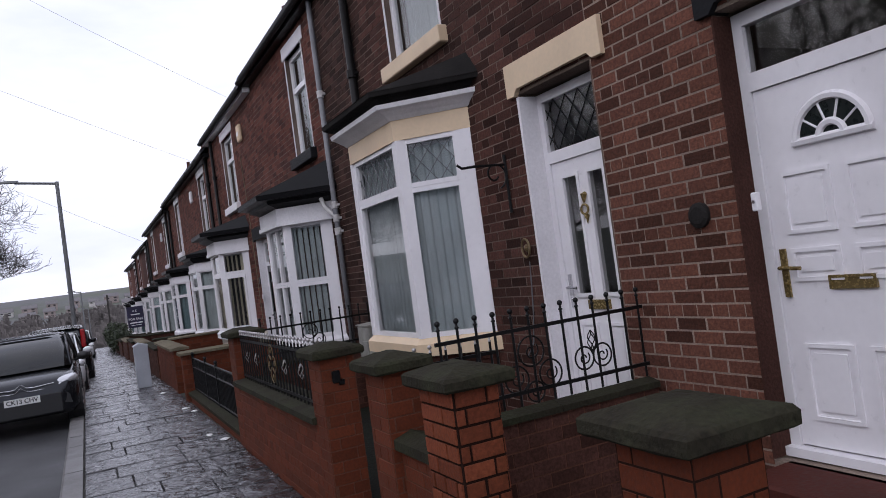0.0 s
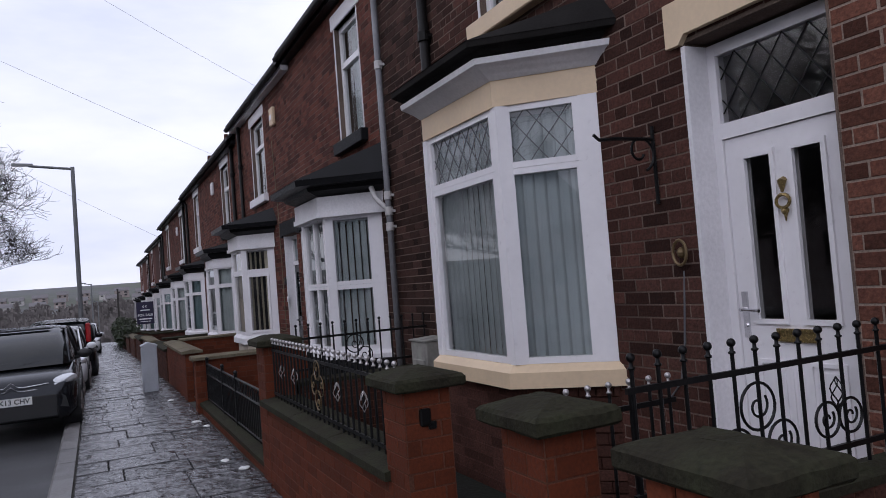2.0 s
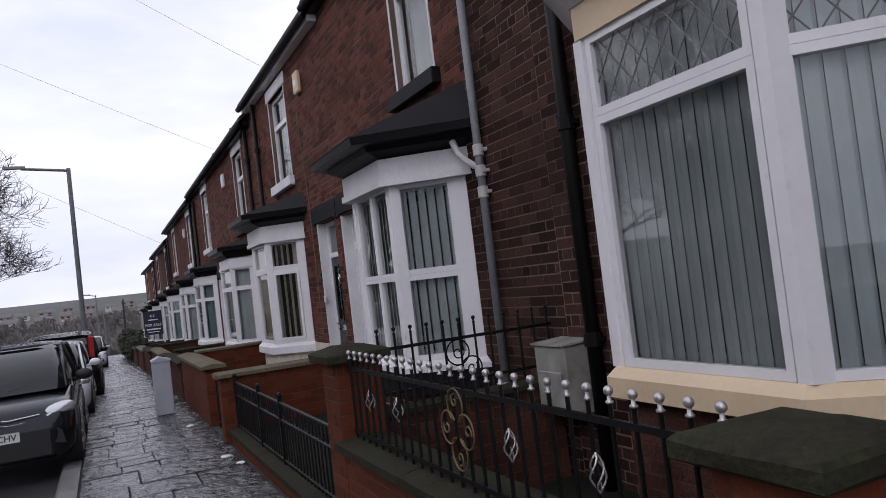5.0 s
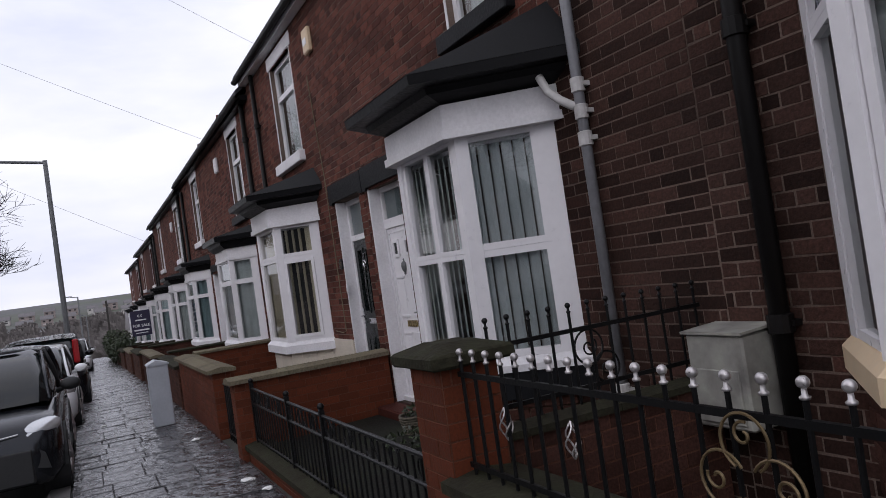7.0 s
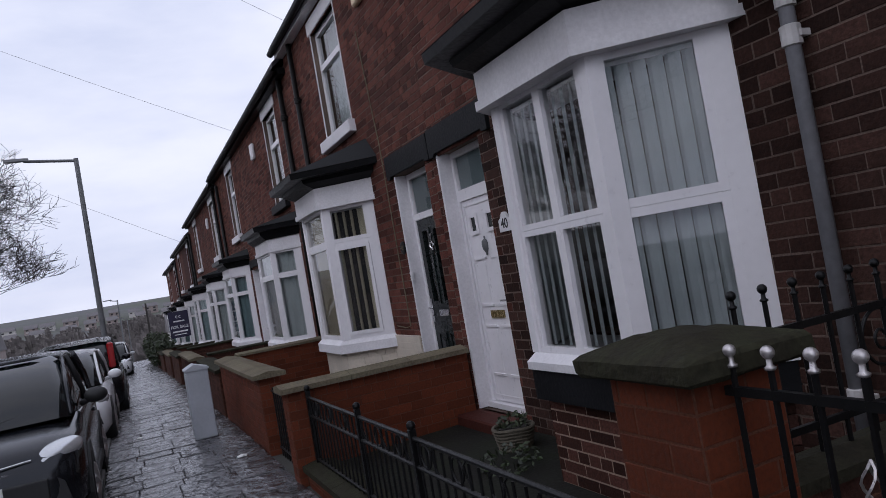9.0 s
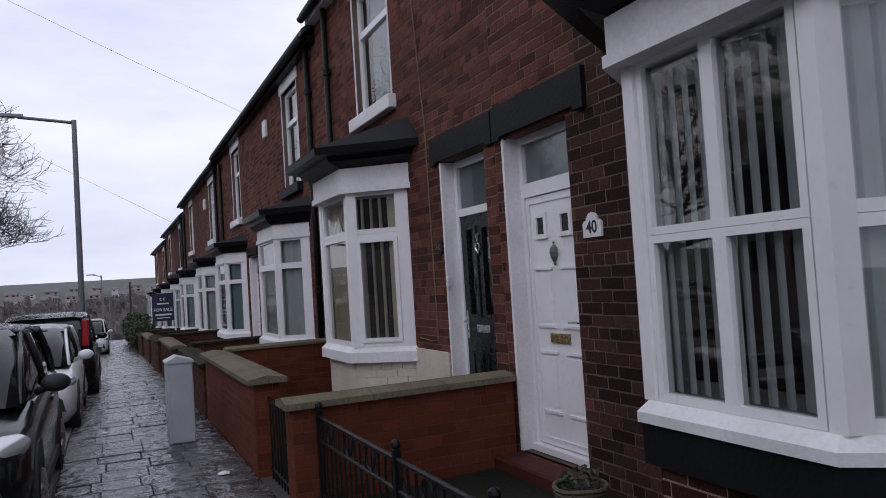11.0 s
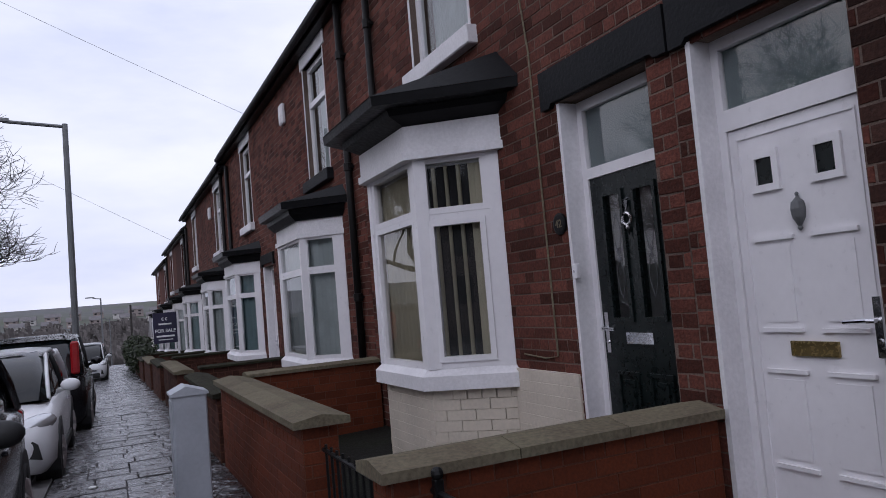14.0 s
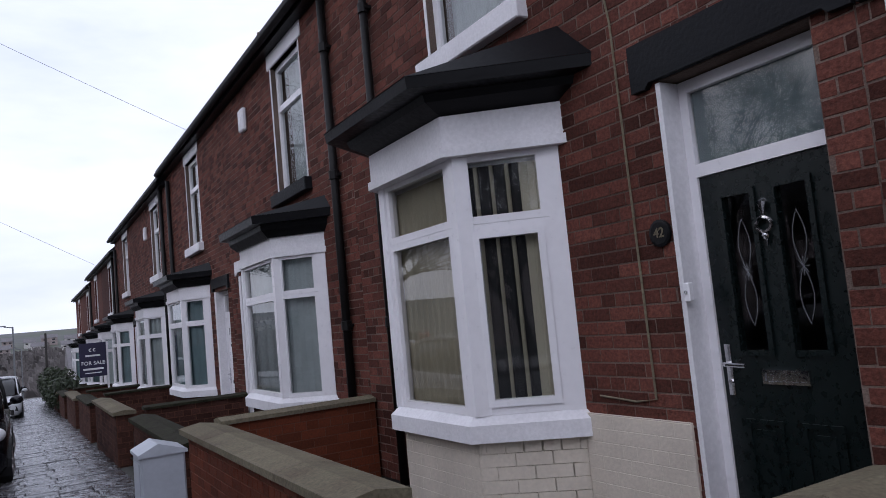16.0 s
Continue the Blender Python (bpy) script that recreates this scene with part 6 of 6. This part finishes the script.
# terrace across the road, which the windows mirror, in the haze-paled brick colour
for k in range(10):
    y0 = -16 + 5.2 * k
    e = thing("opposite_house", -24, y0 + 2.6, gz(y0), "brick terraced house across the road with a slate roof", "house", "houses across the road")
    bm = bmesh.new()
    box(bm, -30, -24, y0, y0 + 5.2, gz(y0) - 1, 5.4)
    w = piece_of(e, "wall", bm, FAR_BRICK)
    bm = bmesh.new()
    loft(bm, [[(-23.7, yy, 5.4), (-30.3, yy, 5.4), (-27, yy, 8.0)] for yy in (y0, y0 + 5.2)])
    piece_of(e, "roof", bm, SLATE)
    bm = bmesh.new()
    box(bm, -27.4, -26.6, y0 - 0.4, y0 + 0.4, 7.2, 9.1)
    for q in range(3):
        tube(bm, [(-27.2 + 0.2 * q, y0, 9.1), (-27.2 + 0.2 * q, y0, 9.5)], 0.09, 8)
    piece_of(e, "chimney", bm, BRICK_DARK)
    for yy, zz in ((1.0, 1.0), (3.3, 1.0), (1.0, 3.6), (3.3, 3.6)):
        bm = bmesh.new()
        box(bm, -24.04, -23.96, y0 + yy, y0 + yy + 1.1, zz, zz + 1.5)
        piece_of(w, "window", bm, CAR_GLASS)

# television aerial on a chimney
ae = thing("roof_aerial", 5.95, 19.0, 8.0, "thin television aerial on a chimney stack", "aerial")
bm = bmesh.new()
tube(bm, [(5.95, 19.0, 8.6), (5.95, 19.0, 10.0)], 0.02, 6)
piece_of(ae, "mast", bm, STEEL)
bm = bmesh.new()
tube(bm, [(5.2, 18.6, 9.95), (6.5, 19.3, 9.95)], 0.014, 5)
piece_of(ae, "boom", bm, STEEL)
for k in range(7):
    cx, cy = 5.3 + 0.18 * k, 18.65 + 0.097 * k
    bm = bmesh.new()
    tube(bm, [(cx + 0.12, cy - 0.22, 9.95), (cx - 0.12, cy + 0.22, 9.95)], 0.008, 4)
    piece_of(ae, "rod", bm, STEEL)


# ---- bricks, flags and kerb stones ----
def loose_mesh(name, l, w, h, mat, r=0.0018):
    """A worn block centred on its back face: l along x, w out along -y, h up."""
    bm = bmesh.new()
    out = [bm.verts.new((x, -w, z)) for x, z in ((-l / 2 + r, -h / 2 + r), (l / 2 - r, -h / 2 + r), (l / 2 - r, h / 2 - r), (-l / 2 + r, h / 2 - r))]
    rim = [bm.verts.new((x, -w + r, z)) for x, z in ((-l / 2, -h / 2), (l / 2, -h / 2), (l / 2, h / 2), (-l / 2, h / 2))]
    back = [bm.verts.new((x, 0.012, z)) for x, z in ((-l / 2, -h / 2), (l / 2, -h / 2), (l / 2, h / 2), (-l / 2, h / 2))]
    bm.faces.new(out)
    for i in range(4):
        j = (i + 1) % 4
        bm.faces.new((out[i], rim[i], rim[j], out[j]))
        bm.faces.new((rim[i], back[i], back[j], rim[j]))
    bmesh.ops.recalc_face_normals(bm, faces=bm.faces)
    me = bpy.data.meshes.new(name)
    bm.to_mesh(me)
    bm.free()
    me.materials.append(mat)
    return me


class Courses:
    """Lays bricks on upright faces: some as objects, the rest joined."""

    def __init__(self, parent, mat, limit=300):
        self.parent, self.mat, self.limit, self.count = parent, mat, limit, 0
        self.verts, self.faces, self.shared = [], [], {}

    def brick(self, P, d, n, u0, u1, z0, z1, proud, single):
        l, h = u1 - u0, z1 - z0
        c = (P[0] + d[0] * (u0 + u1) / 2, P[1] + d[1] * (u0 + u1) / 2, (z0 + z1) / 2)
        if single and self.count < self.limit:
            key = (round(l, 2), round(h, 3), round(proud, 3))
            if key not in self.shared:
                self.shared[key] = loose_mesh("brick", key[0], proud, h, self.mat)
            o = new("brick", self.shared[key])
            o.matrix_basis = Matrix(((d[0], -n[0], 0, c[0]), (d[1], -n[1], 0, c[1]), (0, 0, 1, c[2]), (0, 0, 0, 1)))
            attach(o, self.parent)
            self.count += 1
            return
        i, r = len(self.verts), 0.0018
        p = proud + random.uniform(-0.0012, 0.0016)
        q = lambda u, w, z: (c[0] + d[0] * u + n[0] * w, c[1] + d[1] * u + n[1] * w, c[2] + z)
        a, b = l / 2, h / 2
        e = [random.uniform(-0.004, 0.004) for _ in range(4)]
        a += random.uniform(-0.004, 0.002)
        self.verts += [q(-a + r, p, -b + r + e[0]), q(a - r, p, -b + r + e[1]), q(a - r, p, b - r + e[2]), q(-a + r, p, b - r + e[3]),
                       q(-a, p - r, -b + e[0]), q(a, p - r, -b + e[1]), q(a, p - r, b + e[2]), q(-a, p - r, b + e[3]), q(-a, -0.012, -b), q(a, -0.012, -b), q(a, -0.012, b), q(-a, -0.012, b)]
        self.faces.append((i, i + 1, i + 2, i + 3))
        for k in range(4):
            j = (k + 1) % 4
            self.faces += [(i + k, i + 4 + k, i + 4 + j, i + j), (i + 4 + k, i + 8 + k, i + 8 + j, i + 4 + j)]

    def face(self, P, Q, z0, z1, holes=(), course=0.081, length=0.236, joint=0.010, proud=0.0035, single=None, phase=0.0, keep=None):
        """Bricks from P to Q (plan) with the outer side to the left of that way; holes as (u0, u1, z0, z1)."""
        d = (Vector(Q) - Vector(P))
        L = d.length
        d = d.normalized()
        n = Vector((-d.y, d.x))
        rows = int(round((z1 - z0) / course))
        ch = (z1 - z0) / max(rows, 1)
        for r in range(rows):
            a, b = z0 + r * ch, z0 + (r + 1) * ch
            free = [(0.0, L)]
            for h in holes:
                if h[2] < b - 0.02 and h[3] > a + 0.02:
                    nxt = []
                    for s, t in free:
                        if h[1] <= s or h[0] >= t:
                            nxt.append((s, t))
                        else:
                            if h[0] > s:
                                nxt.append((s, h[0]))
                            if h[1] < t:
                                nxt.append((h[1], t))
                    free = nxt
            header = r % 6 == 5 and length > 0.2
            unit = length / 2 if header else length
            off = phase + (unit * 0.5 if r % 2 else 0.0)
            for s, t in free:
                k = math.floor((s - off) / unit)
                u = off + k * unit
                while u < t - 0.001:
                    lo, hi = max(u, s), min(u + unit, t)
                    if hi - lo > 0.03 and (keep is None or keep((lo + hi) / 2, (a + b) / 2)):
                        self.brick(P, d, n, lo + joint / 2, hi - joint / 2, a + joint / 2, b - joint / 2, proud, single is not None and single((lo + hi) / 2, (a + b) / 2))
                    u += unit

    def done(self):
        if not self.verts:
            return
        me = bpy.data.meshes.new("brickwork")
        me.from_pydata(self.verts, [], self.faces)
        me.update()
        me.materials.append(self.mat)
        o = new("brickwork", me)
        attach(o, self.parent)
        o["kind"] = "stuff"


near_strip = {0: (2.86, 3.91), 1: (4.85, 5.6), 2: (8.7, 9.7), 3: (15.0, 15.7)}
for i, (h, wall, y0, y1, base, eave, holes) in enumerate(HOUSES):
    if i > 7:
        break
    lo, hi = near_strip.get(i, (0, 0))
    gaps = [(a - y0, b - y0, z0, z1) for a, b, z0, z1 in holes]
    near = (lambda u, z, lo=lo, hi=hi, y0=y0: lo < y0 + u < hi and z < 3.3) if i < 4 else None
    # the ground floor of number 40 is sooted round its bay, as is the house before it
    sooted = lambda u, z, y0=y0: 7.9 < y0 + u < 12.7 and z < 3.25 + 0.12 * math.sin(5 * u) or 7.9 < y0 + u < 9.7
    clean = lambda u, z: not sooted(u, z)
    laid = {0: ((BRICK_WARM, None),), 1: ((BRICK_SOOT, sooted), (BRICK_BROWN, clean)), 2: ((BRICK_SOOT, sooted), (BRICK, clean))}
    for mat, keep in laid.get(i, ((BRICK, None),)):
        c = Courses(wall, mat, 300 if i < 4 else 0)
        c.face((FRONT + 0.0065, y0), (FRONT + 0.0065, y1), base - 0.2, eave - 0.1, gaps, single=near, length=(y1 - y0) / round((y1 - y0) / 0.236), joint=0.012 if i == 0 else 0.010, keep=keep)
        c.done()

for plan, z0, z1, bay in bay_bricks:
    c = Courses(bay, BRICK_DARK if plan[0][1] < 7 else BRICK_CREAM if plan[0][1] > 14 else BRICK_BROWN, 300)
    for P, Q in zip(plan, plan[1:]):
        v = (Vector(Q) - Vector(P)).normalized()
        s = Vector((-v.y, v.x)) * -0.022
        c.face((P[0] + s.x, P[1] + s.y), (Q[0] + s.x, Q[1] + s.y), z0, z1, single=lambda u, z: True, joint=0.003 if plan[0][1] > 14 else 0.010, proud=0.0045 if plan[0][1] > 14 else 0.0035)
    c.done()

c = Courses(plinth, BRICK_CREAM)
c.face((FRONT - 0.014, 14.92), (FRONT - 0.014, 15.76), -0.2, 0.935, single=lambda u, z: True, joint=0.003, proud=0.0018)
c.done()

rough_piers = [w for w, x0, x1, y0, *_ in GARDEN if 1.5 < y0 < 3.0 and x1 < 1.8]
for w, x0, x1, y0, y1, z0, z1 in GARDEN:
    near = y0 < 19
    # side walls inside the first yards and all far walls take the darker brick
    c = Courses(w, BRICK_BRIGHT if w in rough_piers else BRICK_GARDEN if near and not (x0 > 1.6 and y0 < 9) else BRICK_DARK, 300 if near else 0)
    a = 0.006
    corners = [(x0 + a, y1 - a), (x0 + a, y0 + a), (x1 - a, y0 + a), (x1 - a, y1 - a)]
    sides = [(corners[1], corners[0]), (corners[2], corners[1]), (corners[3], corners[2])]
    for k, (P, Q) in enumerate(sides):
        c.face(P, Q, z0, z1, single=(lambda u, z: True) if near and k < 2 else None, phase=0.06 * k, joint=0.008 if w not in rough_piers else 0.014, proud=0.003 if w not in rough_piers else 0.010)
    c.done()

# stone flags of the pavement: rows across it, each of two or three stones
rnd = random.Random(21)
flag_bm_v, flag_bm_f = [], []
FLAG_MESH = {}
y, count, row = -6.0, 0, 0
while y < 75:
    depth = rnd.choice((0.5, 0.6, 0.6, 0.75)) if y < 12.5 else rnd.choice((0.30, 0.36, 0.42))
    cut = rnd.choice((0.35, 0.5, 0.62, 0.75))
    edges = [-0.195, -0.195 + 1.655 * cut * 0.55, -0.195 + 1.655 * (0.5 + cut * 0.35), 1.46] if rnd.random() < 0.6 else [-0.195, -0.195 + 1.655 * cut, 1.46]
    if y > 12.5:
        edges = [-0.195, 0.14 + 0.3 * (cut - 0.5), 0.55 + 0.3 * (cut - 0.5), 1.0 - 0.25 * (cut - 0.5), 1.46]
    for xa, xb in zip(edges, edges[1:]):
        g = 0.008 if y < 12.5 else 0.005
        top = rnd.uniform(-0.004, 0.006)
        cx, cy = (xa + xb) / 2, y + depth / 2
        lx, ly = round(xb - xa - g, 2), round(depth - g, 2)
        tilt = (rnd.uniform(-0.5, 0.5), rnd.uniform(-0.5, 0.5))
        if 1.5 < y < 45 and count < 300:
            key = (lx, ly)
            if key not in FLAG_MESH:
                bm = bmesh.new()
                rings = [[(sx * (lx / 2 - q), sy * (ly / 2 - q), z) for sx, sy in ((-1, -1), (1, -1), (1, 1), (-1, 1))] for q, z in ((0, -0.04), (0, -0.006), (0.008, 0.0))]
                loft(bm, rings)
                me = bpy.data.meshes.new("flagstone")
                bm.to_mesh(me)
                bm.free()
                me.materials.append(FLAG)
                FLAG_MESH[key] = me
            o = new("flagstone", FLAG_MESH[key])
            o.matrix_basis = pose(cx, cy, gz(cy) + top, -math.degrees(0.010 if cy < 18 else 0.028) + tilt[0] * (0.8 if y < 12.5 else 1.7), tilt[1] * (0.8 if y < 12.5 else 1.3), 0)
            attach(o, pavement)
            count += 1
        else:
            i = len(flag_bm_v)
            flag_bm_v += [(sx, sy, gz(sy) + top + dz) for dz in (-0.04, 0) for sx, sy in ((xa + g / 2, y + g / 2), (xb - g / 2, y + g / 2), (xb - g / 2, y + depth - g / 2), (xa + g / 2, y + depth - g / 2))]
            flag_bm_f += [(i + 4, i + 5, i + 6, i + 7)] + [(i + k, i + (k + 1) % 4, i + 4 + (k + 1) % 4, i + 4 + k) for k in range(4)]
    y += depth
    row += 1
me = bpy.data.meshes.new("flagstones")
me.from_pydata(flag_bm_v, [], flag_bm_f)
me.update()
me.materials.append(FLAG)
o = new("flagstones", me)
attach(o, pavement)
o["kind"] = "stuff"
bm = bmesh.new()
rings = [[(x, yy, z) for x, z in ((0.0, -0.28), (0.0, -0.03), (0.03, 0.0), (0.215, 0.0), (0.215, -0.05))] for yy in (0.004, 0.906)]
loft(bm, rings)
bmesh.ops.recalc_face_normals(bm, faces=bm.faces)
KERB_MESH = bpy.data.meshes.new("kerbstone")
bm.to_mesh(KERB_MESH)
bm.free()
KERB_MESH.materials.append(KERB)
for k in range(92):
    yy = -6 + 0.91 * k
    o = new("kerbstone", KERB_MESH)
    slope = math.degrees(math.atan((gz(yy + 0.91) - gz(yy)) / 0.91))
    o.matrix_basis = pose(-0.43, yy, gz(yy) + 0.002 + rnd.uniform(-0.003, 0.003), slope, 0, 0)
    attach(o, kerb_line)

# litter, fallen leaves and moss along the foot of the walls
bm = bmesh.new()
for _ in range(420):
    yy = rnd.uniform(2, 30)
    xx = 1.46 - abs(rnd.gauss(0, 0.12)) if rnd.random() < 0.75 else rnd.uniform(-0.1, 1.4)
    s, a = rnd.uniform(0.012, 0.035), rnd.uniform(0, 6.28)
    q = [bm.verts.new((xx + s * math.cos(a + k) * w, yy + s * math.sin(a + k) * w, gz(yy) + 0.012 + rnd.uniform(0, 0.008))) for k, w in ((0, 1), (1.3, 0.6), (3.1, 1), (4.6, 0.55))]
    bm.faces.new(q)
tagged(part("fallen_leaves", bm, BARK), "dark wet leaves scattered along the pavement", "leaves", kind="stuff")
for xx, yy, s in ((1.36, 9.4, 0.06), (1.25, 9.9, 0.05), (1.30, 12.8, 0.07), (1.38, 12.3, 0.05), (1.2, 15.6, 0.06), (0.2, 18.9, 0.05)):
    bm = bmesh.new()
    rings = [[(xx + s * r * math.cos(a) * rnd.uniform(0.7, 1.2), yy + s * r * math.sin(a) * rnd.uniform(0.7, 1.2), gz(yy) + 0.008 + z) for a in [k * 0.785 for k in range(8)]] for r, z in ((1.0, 0.0), (0.9, 0.012), (0.4, 0.02))]
    loft(bm, rings)
    tagged(part("litter", bm, PLATE_WHITE), "crumpled pale scrap of litter on the pavement", "litter", "scraps of litter")
